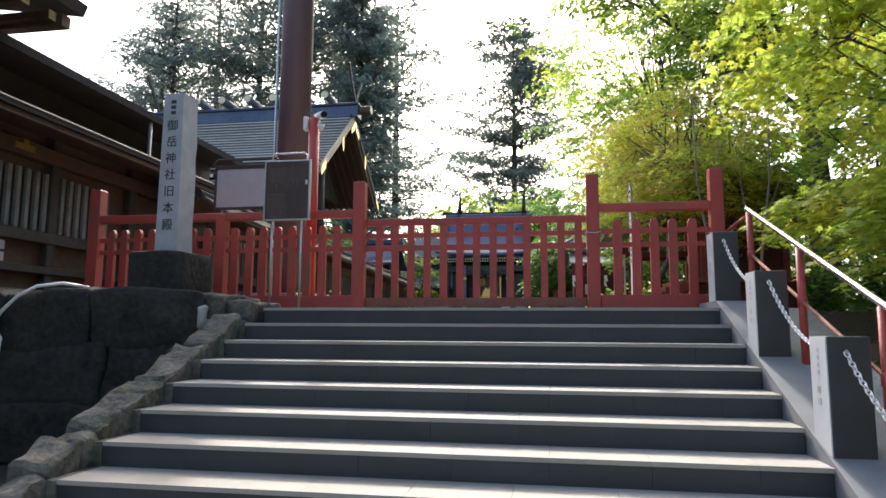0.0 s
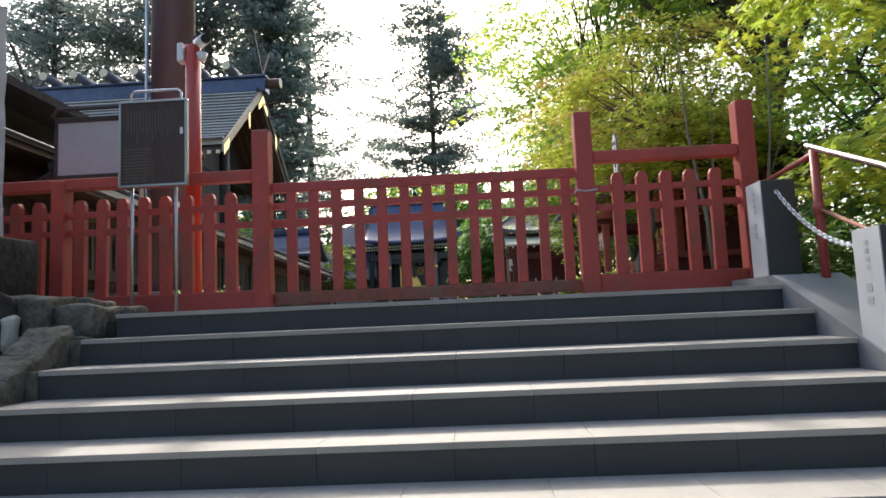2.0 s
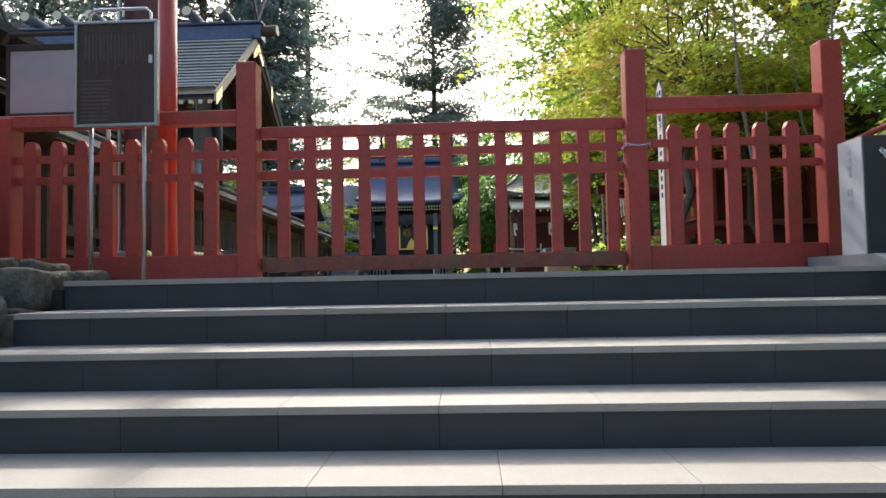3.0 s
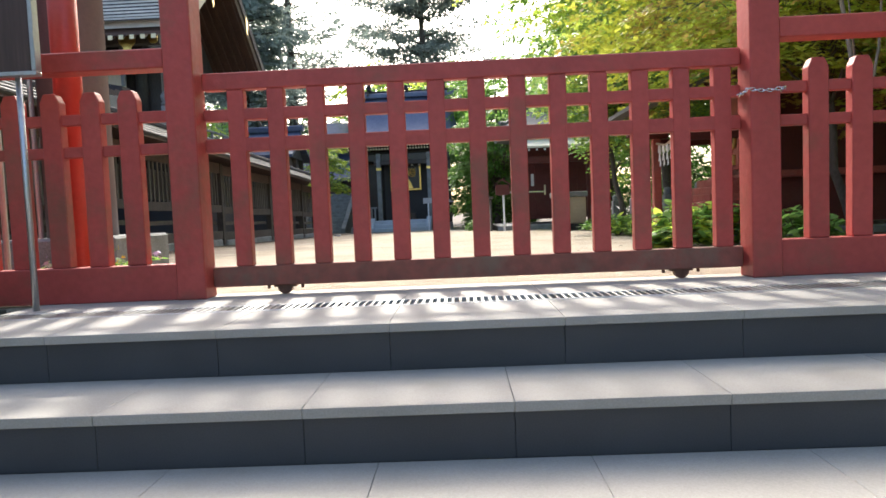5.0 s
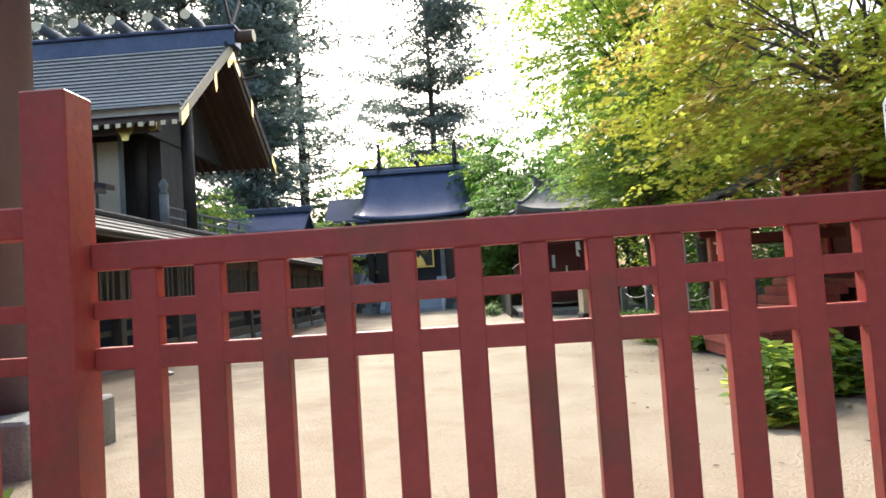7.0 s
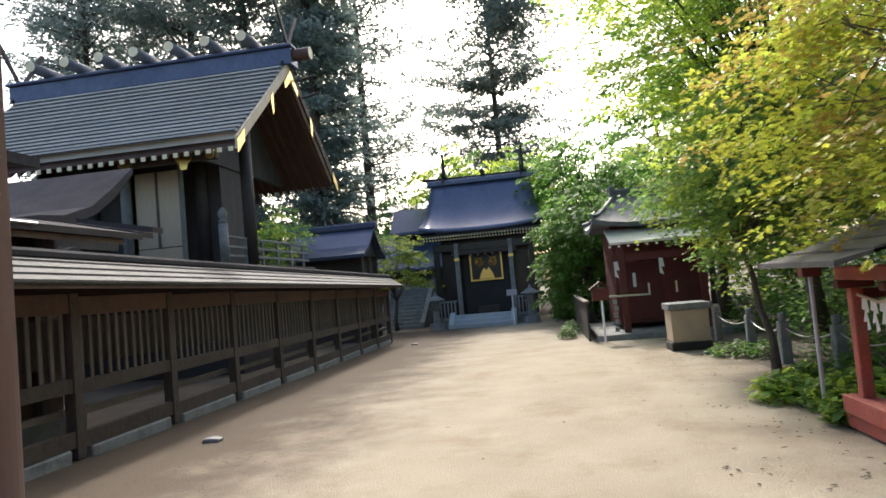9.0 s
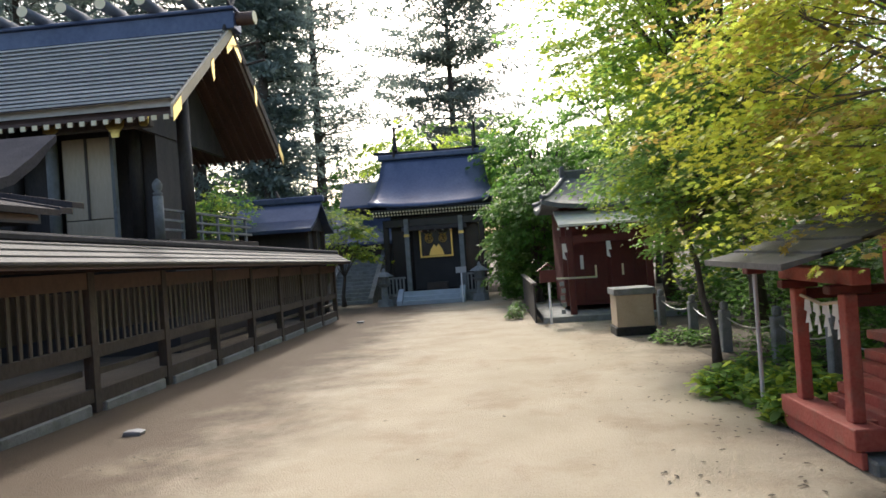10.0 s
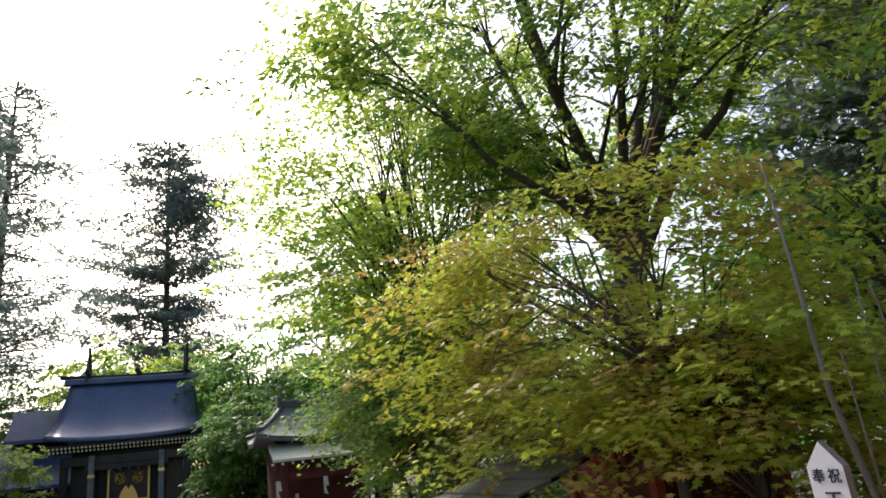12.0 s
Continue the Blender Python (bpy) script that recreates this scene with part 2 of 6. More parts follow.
def piece(name, me, parent, at, rot=(0, 0, 0), scale=(1, 1, 1)):
    """An object of its own on a shared mesh; at is in world coordinates."""
    ob = new(name, me)
    ob.parent = parent
    ob.location = Vector(at) - root_of(parent)
    ob.rotation_euler = [radians(a) for a in rot]
    ob.scale = scale
    return ob


def box(x0, x1, y0, y1, z0, z1, r=0.0, bm=None, seg=1):
    """A box, its edges rounded by r."""
    b = bmesh.new()
    bmesh.ops.create_cube(b, size=1, matrix=Matrix.Translation(((x0 + x1) / 2, (y0 + y1) / 2, (z0 + z1) / 2)) @ Matrix.Diagonal((x1 - x0, y1 - y0, z1 - z0, 1)))
    if r:
        bmesh.ops.bevel(b, geom=b.edges[:], offset=r, segments=seg, affect="EDGES", profile=0.5)
    if bm is None:
        return b
    return merge(bm, b)


def merge(bm, b):
    me = bpy.data.meshes.new("join")
    b.to_mesh(me)
    b.free()
    bm.from_mesh(me)
    bpy.data.meshes.remove(me)
    return bm


def tube(points, radii, sides=8, bm=None, caps=True):
    """A round bar along points, with a radius at each."""
    bm = bm or bmesh.new()
    pts = [Vector(p) for p in points]
    if isinstance(radii, (int, float)):
        radii = [radii] * len(pts)
    rings = []
    up = Vector((0.31, 0.17, 0.93))
    for i, p in enumerate(pts):
        d = (pts[min(i + 1, len(pts) - 1)] - pts[max(i - 1, 0)]).normalized()
        a = d.cross(up)
        if a.length < 1e-3:
            a = d.cross(Vector((1, 0, 0)))
        a.normalize()
        b = d.cross(a)
        rings.append([bm.verts.new(p + radii[i] * (a * math.cos(k * math.tau / sides) + b * math.sin(k * math.tau / sides))) for k in range(sides)])
    for u, v in zip(rings, rings[1:]):
        for k in range(sides):
            bm.faces.new((u[k], u[(k + 1) % sides], v[(k + 1) % sides], v[k]))
    if caps:
        bm.faces.new(rings[0][::-1])
        bm.faces.new(rings[-1])
    return bm


def prism(poly, axis, a0, a1, bm=None):
    """A polygon, in the plane across axis, drawn out from a0 to a1. Along x the polygon is (y, z); along y (x, z); along z (x, y)."""
    bm = bm or bmesh.new()

    def at(p, a):
        return {"x": (a, p[0], p[1]), "y": (p[0], a, p[1]), "z": (p[0], p[1], a)}[axis]
    u = [bm.verts.new(at(p, a0)) for p in poly]
    v = [bm.verts.new(at(p, a1)) for p in poly]
    n = len(poly)
    for k in range(n):
        bm.faces.new((u[k], u[(k + 1) % n], v[(k + 1) % n], v[k]))
    bm.faces.new(u[::-1])
    bm.faces.new(v)
    bmesh.ops.recalc_face_normals(bm, faces=bm.faces[:])
    return bm


def roughen(bm, amount, scale, cuts=0, seed=0):
    """Uneven faces, as of hewn or worn stone."""
    if cuts:
        bmesh.ops.subdivide_edges(bm, edges=bm.edges[:], cuts=cuts, use_grid_fill=True)
    for v in bm.verts:
        v.co += noise.noise_vector(v.co * scale + Vector((seed, seed * 0.7, 0))) * amount
    return bm


def writing(name, words, size, m, mat, parent, label=""):
    """Letters in the built-in font, a little proud of their ground. m turns the letters' plane into the world."""
    cu = bpy.data.curves.new(name, "FONT")
    cu.body = words
    cu.size = size
    cu.extrude = 0.002
    cu.align_x, cu.align_y = "CENTER", "CENTER"
    cu.materials.append(mat)
    ob = new(name, cu)
    ob.parent = parent
    ob.matrix_basis = Matrix.Translation(-root_of(parent)) @ m
    return tagged(ob, label)


# ---- foliage ----
def star(lobes=5, deep=0.38):
    pts = []
    for k in range(lobes * 2 + 1):
        a = math.pi * (-0.12 + 1.24 * k / (lobes * 2))
        r = (1.0 - 0.28 * abs(k / lobes - 1)) if k % 2 else deep
        pts.append((r * math.cos(a) * 0.55, r * math.sin(a) * 0.55, 0.0))
    pts.append((0.0, -0.18, 0.0))
    return np.array(pts)


def spray():
    return np.array([(0, 0, 0), (0.24, 0.22, 0), (0.12, 0.46, 0.02), (0.2, 0.66, 0), (0, 1, -0.06), (-0.22, 0.74, 0), (-0.1, 0.44, 0.02), (-0.22, 0.2, 0)], float)


OVAL = np.array([(0, -0.5, 0), (0.2, -0.2, 0.03), (0.22, 0.12, 0.02), (0, 0.5, -0.04), (-0.22, 0.12, 0.02), (-0.2, -0.2, 0.03)], float)


def leaf_mesh(name, where, size, shape, mat, rng, flat=0.5, ahead=None):
    """Leaves of one shape at the places given, each its own polygon; flat: how level they lie; ahead: the way they point."""
    n, k = len(where), len(shape)
    yaw = rng.uniform(0, math.tau, n)
    tip = rng.normal(0, 1 - flat, n) * 1.0
    if ahead is not None:
        yaw = np.arctan2(-ahead[:, 0], ahead[:, 1]) + rng.normal(0, 0.55, n)
        tip = tip * 0.7 + np.arcsin(np.clip(ahead[:, 2], -0.95, 0.95))
    rol = rng.normal(0, 1 - flat, n) * 0.9
    s = size * rng.uniform(0.65, 1.3, n)
    p = shape[None] * s[:, None, None]
    x, y, z = p[..., 0], p[..., 1], p[..., 2]
    c, d = np.cos(rol)[:, None], np.sin(rol)[:, None]
    x, z = x * c + z * d, -x * d + z * c
    c, d = np.cos(tip)[:, None], np.sin(tip)[:, None]
    y, z = y * c - z * d, y * d + z * c
    c, d = np.cos(yaw)[:, None], np.sin(yaw)[:, None]
    x, y = x * c - y * d, x * d + y * c
    co = (np.stack([x, y, z], -1) + where[:, None]).reshape(-1, 3)
    me = bpy.data.meshes.new(name)
    me.vertices.add(n * k)
    me.vertices.foreach_set("co", co.ravel().astype(np.float32))
    me.loops.add(n * k)
    me.loops.foreach_set("vertex_index", np.arange(n * k, dtype=np.int32))
    me.polygons.add(n)
    me.polygons.foreach_set("loop_start", np.arange(0, n * k, k, dtype=np.int32))
    me.update(calc_edges=True)
    me.materials.append(mat)
    return me


def limbs(base, top, radius, crown, centre, radii, count, rng, wander=0.25, low=3):
    """Trunk and limbs as one bmesh, and the limbs' end points: limbs leave the trunk and reach into the crown."""
    bm = bmesh.new()
    b, t = Vector(base), Vector(top)
    pts = [b.lerp(t, k / 5) + Vector((rng.normal(0, wander), rng.normal(0, wander), 0)) * (0.3 * (k > 0)) for k in range(6)]
    tube(pts, [radius * (1.25 if k == 0 else 1 - 0.11 * k) for k in range(6)], 9, bm)
    ends = []
    for j in range(count):
        s = pts[low + int(rng.integers(0, 6 - low))]
        v = Vector(rng.normal(0, 1, 3))
        v.normalize()
        e = Vector(centre) + Vector([v[i] * radii[i] * rng.uniform(0.55, 0.98) for i in range(3)])
        mid = s.lerp(e, 0.5) + Vector((rng.normal(0, wander), rng.normal(0, wander), 0.25 + rng.normal(0, wander)))
        q = s.lerp(mid, 0.5) + Vector(rng.normal(0, wander * 0.4, 3))
        r0 = radius * rng.uniform(0.2, 0.4)
        tube([s, q, mid, mid.lerp(e, 0.6), e], [r0, r0 * 0.75, r0 * 0.5, r0 * 0.3, r0 * 0.12], 5, bm, caps=False)
        ends += [mid, mid.lerp(e, 0.5), e]
        for _ in range(2):
            f = e + Vector(np.clip(rng.normal(0, 0.35, 3), -0.45, 0.45)) * (sum(radii) / 6)
            tube([mid, mid.lerp(f, 0.6) + Vector((0, 0, 0.1)), f], [r0 * 0.4, r0 * 0.22, r0 * 0.07], 4, bm, caps=False)
            ends.append(f)
    return bm, ends


def sprays(hold, centre, leaves, size, shape, mats, base, parent, rng, flat, clump, thin):
    """Leaves in flat fans that reach outward and droop at the tip, one leaf colour to a fan, with air between the fans."""
    per = 34
    count = max(1, leaves // per)
    start = hold[rng.integers(0, len(hold), count)] + rng.normal(0, 1, (count, 3)) * clump * np.array([0.75, 0.75, thin + 0.1])
    out = start - np.array(centre)
    yaw = np.arctan2(out[:, 1], out[:, 0]) + rng.normal(0, 0.7, count)
    span = clump * rng.uniform(0.8, 1.7, count) + 2.0 * size
    t = rng.uniform(0, 1, (count, per)) ** 0.8
    w = rng.uniform(-1, 1, (count, per)) * (0.52 - 0.34 * t)
    a, b = t * span[:, None], w * span[:, None]
    c, d = np.cos(yaw)[:, None], np.sin(yaw)[:, None]
    fall = rng.uniform(0.1, 0.42, count)[:, None]
    at = np.stack([a * c - b * d, a * d + b * c, -fall * t * a - 0.25 * np.abs(b) + rng.normal(0, 0.18 * size + 0.01, (count, per))], -1) + start[:, None]
    way = np.stack([c - d * w * 1.6, d + c * w * 1.6, -0.25 - 1.3 * fall * t + 0 * c], -1)
    way /= np.linalg.norm(way, axis=2)[..., None]
    pick = rng.integers(0, len(mats), count)
    for i, mt in enumerate(mats):
        k = pick == i
        if k.any():
            o = new("crown", leaf_mesh("crown", at[k].reshape(-1, 3) - np.array(base), size, shape, mt, rng, flat, way[k].reshape(-1, 3)))
            o.parent = parent


def broadleaf(name, base, top, radius, centre, radii, count, leaves, size, shape, mats, label, rng, flat=0.6, clump=0.5, bark=None, group="", thin=0.35, low=3):
    """A tapered trunk with limbs; leaves hang in drooping fans round the twigs' ends, with gaps between."""
    tr = thing(name, base, label, "tree", group)
    bm, ends = limbs(base, top, radius, None, centre, radii, count, rng, low=low)
    part("trunk", bm, bark or BARK, tr, smooth=True)
    sprays(np.array([tuple(e) for e in ends]), (centre[0], centre[1], centre[2] - radii[2]), leaves, size, shape, mats, base, tr, rng, flat, clump, thin)
    return tr


def conifer(name, base, height, spread, label, rng, density=1.0, bare=0.15, group="cedars", lean=0.0, size=0.75):
    """A straight tapered trunk with whorls of drooping boughs, each hung with needle sprays."""
    tr = thing(name, base, label, "tree", group)
    b = Vector(base)
    bm = tube([b + Vector((lean * k / 6, 0, height * k / 6)) for k in range(7)], [height * 0.014 * (1 - 0.15 * k) + 0.02 for k in range(7)], 9)
    at, way = [], []
    z = height * bare
    while z < height * 0.985:
        f = (z / height - bare) / (1 - bare)
        reach = spread * min(1.0, (1 - f) * 2.6 + 0.16) ** 0.8 * (0.66 + 0.34 * min(1.0, f * 3.0)) * (0.84 + 0.16 * math.sin(z * 1.7 + height)) + 0.3
        for _ in range(int(rng.integers(3, 6))):
            a = rng.uniform(0, math.tau)
            L = reach * rng.uniform(0.55, 1.15)
            o = b + Vector((lean * z / height, 0, z))
            u = Vector((math.cos(a), math.sin(a), 0))
            m = o + u * L * 0.55 + Vector((0, 0, L * rng.uniform(-0.02, 0.18)))
            e = o + u * L + Vector((0, 0, L * rng.uniform(-0.05, 0.28)))
            tube([o, m, e], [0.012 * height * 0.22 + 0.01, 0.03, 0.012], 4, bm, caps=False)
            n = max(3, int(L * 6.0 * density))
            for t in rng.uniform(0.14, 1.05, n):
                p = o.lerp(m, min(1, t * 2)) if t < 0.5 else m.lerp(e, min(1.05, t * 2 - 1))
                side = Vector((-u.y, u.x, 0)) * rng.normal(0, 0.13 * L + 0.1)
                at.append(p + side + Vector((0, 0, rng.normal(-0.03, 0.1))))
                w = u + side * 0.9 + Vector((0, 0, rng.uniform(-0.6, 0.25)))
                way.append(w.normalized())
        z += height * 0.021 * rng.uniform(0.7, 1.35)
    part("trunk", bm, BARK, tr, smooth=True)
    at, way = np.array([tuple(p) for p in at]), np.array([tuple(p) for p in way])
    rep = 5
    at = np.repeat(at, rep, 0) + rng.normal(0, 0.2, (len(at) * rep, 3)) * np.array([1.5, 1.5, 0.7]) * (0.45 + size)
    size = size * 0.72
    me = leaf_mesh("crown", at - np.array(base), size, spray(), NEEDLE, rng, 0.45, np.repeat(way, rep, 0))
    ob = new("crown", me)
    ob.parent = tr
    return tr

# ---- ground: one sheet, low before the stairs, a sanded court behind the gate that falls slightly ----
RISE, GOING, STEPS = 0.165, 0.409, 10
LOW = -RISE * STEPS
X_L, X_R = -2.53, 2.083


def court(y):
    return -0.012 - 0.017 * max(0.0, min(y, 60.0) - 3.0)


def ground_z(x, y):
    if y > 0.86:
        return court(y) + 0.012 * noise.noise(Vector((x * 0.7, y * 0.7, 0))) + 0.0
    f = min(1.0, max(0.0, (y + 4.2) / 4.8)) if x > 2.6 else 0.0
    return LOW - 0.004 + f * (1.35 + 0.06 * noise.noise(Vector((x, y, 3))))


def line(*spans):
    out = []
    for a, b, n in spans:
        out += [a + (b - a) * k / n for k in range(n)]
    return out + [spans[-1][1]]


gx = line((-400, -40, 6), (-40, -8, 16), (-8, 2.62, 28), (2.62, 12, 26), (12, 40, 10), (40, 400, 6))
gy = line((-300, -20, 5), (-20, -4.2, 8), (-4.2, 0.8, 14), (0.8, 0.88, 1), (0.88, 30, 60), (30, 60, 12), (60, 500, 6))
gv = [(x, y, ground_z(x, y)) for y in gy for x in gx]
nx = len(gx)
gf = [(j * nx + i, j * nx + i + 1, (j + 1) * nx + i + 1, (j + 1) * nx + i) for j in range(len(gy) - 1) for i in range(nx - 1)]
gm = bpy.data.meshes.new("ground")
gm.from_pydata(gv, [], gf)
gm.materials.append(SAND)
gm.materials.append(EARTH)
for p in gm.polygons:
    c = p.center
    edge = 2.5 + 0.5 * noise.noise(Vector((c.y * 0.6, 0, 7)))
    p.material_index = 1 if (c.y > 0.88 and (c.x > edge or c.x < -6.3 or c.y > 36)) or (c.y < 0.88 and abs(c.x) > 2.6) else 0
gm.shade_smooth()
tagged(new("ground", gm), "pale trodden sand court with brown earth and painted shade at its edges", "ground", kind="structure")

# ---- stone stairs up to the gate ----
stairs = thing("stairs", (0, 0, LOW), "grey granite outdoor stairs, treads coloured as lit and risers as shaded", "stairs", kind="structure")
bm = bmesh.new()
for k in range(STEPS):
    y1 = 0.86 if k == 0 else -GOING * (k - 1) + 0.03
    box(X_L, X_R, -GOING * k + 0.02, y1, LOW - 0.02, -RISE * k - 0.03, bm=bm)
part("core", bm, GRANITE_SHADED, stairs)

# ---- stringer and slab kerb on the open side ----
kerb = thing("stair_kerb", (2.2, 0, LOW), "sloping sawn granite kerb beside the stairs", "kerb", kind="structure")
sl = RISE / GOING
part("kerb_stone", prism([(0.86, LOW), (0.86, 0.07), (0.12, 0.07), (-3.75, 0.07 - 3.87 * sl), (-4.1, LOW)], "x", X_R + 0.003, 2.55), GRANITE_SAWN, kerb)
part("bank_stone", prism([(0.86, LOW), (0.86, 0.0), (0.1, 0.0), (-3.7, -3.8 * sl), (-4.0, LOW)], "x", 2.553, 2.9), STONE_OLD, kerb)

# ---- rough retaining wall beside the stairs ----
wall = thing("retaining_wall", (-5.5, 0, LOW), "dark mossy rough stone retaining wall", "wall", kind="structure")
part("wall_core", box(-12, -3.16, -0.26, 0.86, LOW - 0.1, 0.12), STONE_DARK, wall)
part("wall_side", box(-3.2, X_L - 0.004, -0.02, 0.86, LOW - 0.1, -0.05), STONE_DARK, wall)
rng = np.random.default_rng(11)
zz = LOW
for row in range(3):
    h = [0.62, 0.6, 0.57][row]
    x = -3.02
    while x > -11.5:
        w = rng.uniform(0.9, 2.2)
        b = roughen(box(x - w + 0.02, x, -0.44, -0.05, zz - 0.02, zz + h + 0.03, 0.03, seg=1), 0.09, 2.6, 5, seed=x)
        part("stone", b, STONE_DARK, wall, smooth=True)
        x -= w
    zz += h
for (x0, x1, y0, y1, z0, z1) in ((-3.16, -2.86, -0.34, 0.12, -0.22, 0.14), (-2.88, -2.58, -0.2, 0.2, -0.16, 0.07), (-3.2, -2.8, 0.1, 0.5, -0.1, 0.13), (-2.82, -2.56, 0.18, 0.55, -0.1, 0.06),
                              (-3.2, -2.85, -0.42, -0.1, -0.62, -0.2), (-2.92, -2.58, -0.3, -0.05, -0.55, -0.14), (-3.1, -2.7, 0.5, 0.86, -0.1, 0.05)):
    part("stone", roughen(box(x0, x1, y0, y1, z0, z1, 0.04, seg=2), 0.03, 4, 2, seed=x0 * 3), STONE_ROUGH, wall, smooth=True)
for (y0, y1, z0, z1) in ((-0.47, -0.36, -0.22, 0.0), (-0.36, -0.29, -0.3, -0.12), (-0.5, -0.44, -0.36, -0.27)):
    part("lichen_patch", roughen(box(-3.03, -2.955, y0, y1, z0, z1, 0.02), 0.03, 9, 3, y0), LICHEN, wall, "pale lichen patch", smooth=True)

# stones stepping down along the stairs
edging = thing("stone_edging", (-2.8, -2, LOW), "rounded rough stones stepping down beside the stairs", "edging", kind="structure")
y = -0.35
k = 0
while y > -4.1:
    d = rng.uniform(0.2, 0.42)
    top = -RISE * ((d / 2 - y) / GOING) + 0.05 + rng.uniform(-0.025, 0.03)
    b = roughen(box(-2.86 - rng.uniform(0, 0.1), X_L - 0.05, y - d, y, top - 0.5, top, 0.03, seg=1), 0.045, 6.5, 3, seed=k)
    for v in b.verts:
        v.co.z += (v.co.y - y + d / 2) * sl
        v.co.x = min(v.co.x, X_L - 0.07)
    part("stone", b, STONE_ROUGH, edging)
    if k % 2 == 0:
        part("stone", roughen(box(-3.25, -2.9, y - d * 1.1, y, top - 0.9, top - 0.32, 0.02, seg=1), 0.07, 5.0, 2, seed=k + 40), STONE_DARK, edging)
    y -= d - 0.02
    k += 1

for k in range(1, STEPS):
    part("step_end", box(X_L - 0.075, X_L - 0.004, -GOING * k - 0.01, -GOING * (k - 1) - 0.012, LOW, -RISE * k - 0.004, 0.004), STONE_ROUGH, edging, "rough cement end of a tread")

# ---- drain along the landing ----
drain = thing("drain_grate", (-0.2, 0.5, 0), "galvanised steel drain grating set in the landing", "drain")
for y0 in (0.425, 0.585):
    part("side_bar", box(X_L + 0.05, X_R - 0.02, y0, y0 + 0.014, -0.028, 0.003, 0.002), GALV, drain)
part("channel", box(X_L + 0.05, X_R - 0.02, 0.44, 0.584, -0.029, -0.024), DARK, drain)
me = mesh_of("cross_bar", box(-0.0055, 0.0055, 0.44, 0.585, -0.022, 0.0015), GALV)
x = X_L + 0.07
while x < X_R - 0.03:
    ob = new("cross_bar", me)
    ob.parent = drain
    ob.location = (x + 0.2, -0.5, 0)
    x += 0.031


# ---- the red fence and sliding gate ----
YP, YF = 0.893, 1.035
PT = 1.557


def red_post(x0, x1, top=PT):
    ob = thing("gate_post", ((x0 + x1) / 2, (YP + YF) / 2, 0), "red painted square timber post with faded foot", "post", "red fence posts")
    part("shaft", box(x0, x1, YP, YF, 0.0, top, 0.006), RED, ob)
    return ob


red_post(-1.85, -1.707)
pr = red_post(0.912, 1.052)
red_post(2.255, 2.397, 1.58)
red_post(-5.40, -5.25)
red_post(-3.62, -3.5, 1.2)


def red_fence(xa, xb, first, step, n, label):
    ob = thing("fence_panel", ((xa + xb) / 2, 0.96, 0), label, "fence", "red fence")
    part("bottom_rail", box(xa, xb, 0.915, 1.01, 0.0, 0.175, 0.005), RED, ob)
    part("top_rail", box(xa, xb, 0.91, 1.02, 1.12, 1.215, 0.006), RED, ob)
    part("middle_rail", box(xa, xb, 0.955, 0.99, 0.872, 0.925, 0.003), RED, ob)
    part("middle_rail", box(xa, xb, 0.955, 0.99, 0.715, 0.768, 0.003), RED, ob)
    b = prism([(-0.048, 0.175), (0.048, 0.175), (0.048, 0.985), (0.028, 1.028), (-0.028, 1.028), (-0.048, 0.985)], "y", -0.03, 0.03)
    bmesh.ops.bevel(b, geom=b.edges[:], offset=0.004, segments=1, affect="EDGES")
    me = mesh_of("picket", b, RED)
    for k in range(n):
        piece("picket", me, ob, (first + k * step, 0.972, 0), (0, rng.uniform(-0.5, 0.5), rng.uniform(-1, 1)))
    return ob


red_fence(-5.25, -1.852, -5.10, 0.19, 17, "red painted picket fence panel on a low stone wall")
red_fence(1.054, 2.253, 1.25, 0.202, 5, "short red painted picket fence panel")

gate = thing("sliding_gate", (-0.4, 1.0, 0), "closed red painted lattice gate on small wheels", "gate")
GX0, GX1 = -1.703, 0.908
part("top_rail", box(GX0, GX1, 0.985, 1.045, 1.016, 1.10, 0.005), RED, gate)
part("lattice_rail", box(GX0, GX1, 0.990, 1.040, 0.867, 0.923, 0.004), RED, gate)
part("lattice_rail", box(GX0, GX1, 0.990, 1.040, 0.712, 0.78, 0.004), RED, gate)
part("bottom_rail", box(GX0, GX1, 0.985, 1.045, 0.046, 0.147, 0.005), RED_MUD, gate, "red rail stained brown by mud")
me = mesh_of("bar", box(0, 0.083, 0.988, 1.042, 0.1475, 1.0155, 0.004), RED)
for k in range(13):
    ob = new("bar", me)
    ob.parent = gate
    ob.location = (-1.584 + 0.197 * k + 0.4, -1.0, 0)
for x in (-1.35, 0.612):
    w = part("wheel", tube([(x, 0.998, 0.036), (x, 1.032, 0.036)], 0.036, 18), IRON, gate, "rusty iron wheel")
    part("fork", box(x - 0.055, x + 0.055, 1.000, 1.030, 0.036, 0.0455), IRON, w)
    for s in (-0.085, 0.085):
        part("bolt", tube([(x + s, 1.015, 0.0455), (x + s, 1.015, 0.028)], 0.008, 8), IRON, w)
ch = thing("post_chain", (0.97, 0.89, 0.9), "thin steel chain looped round the gate post", "chain")
bl = bmesh.new()
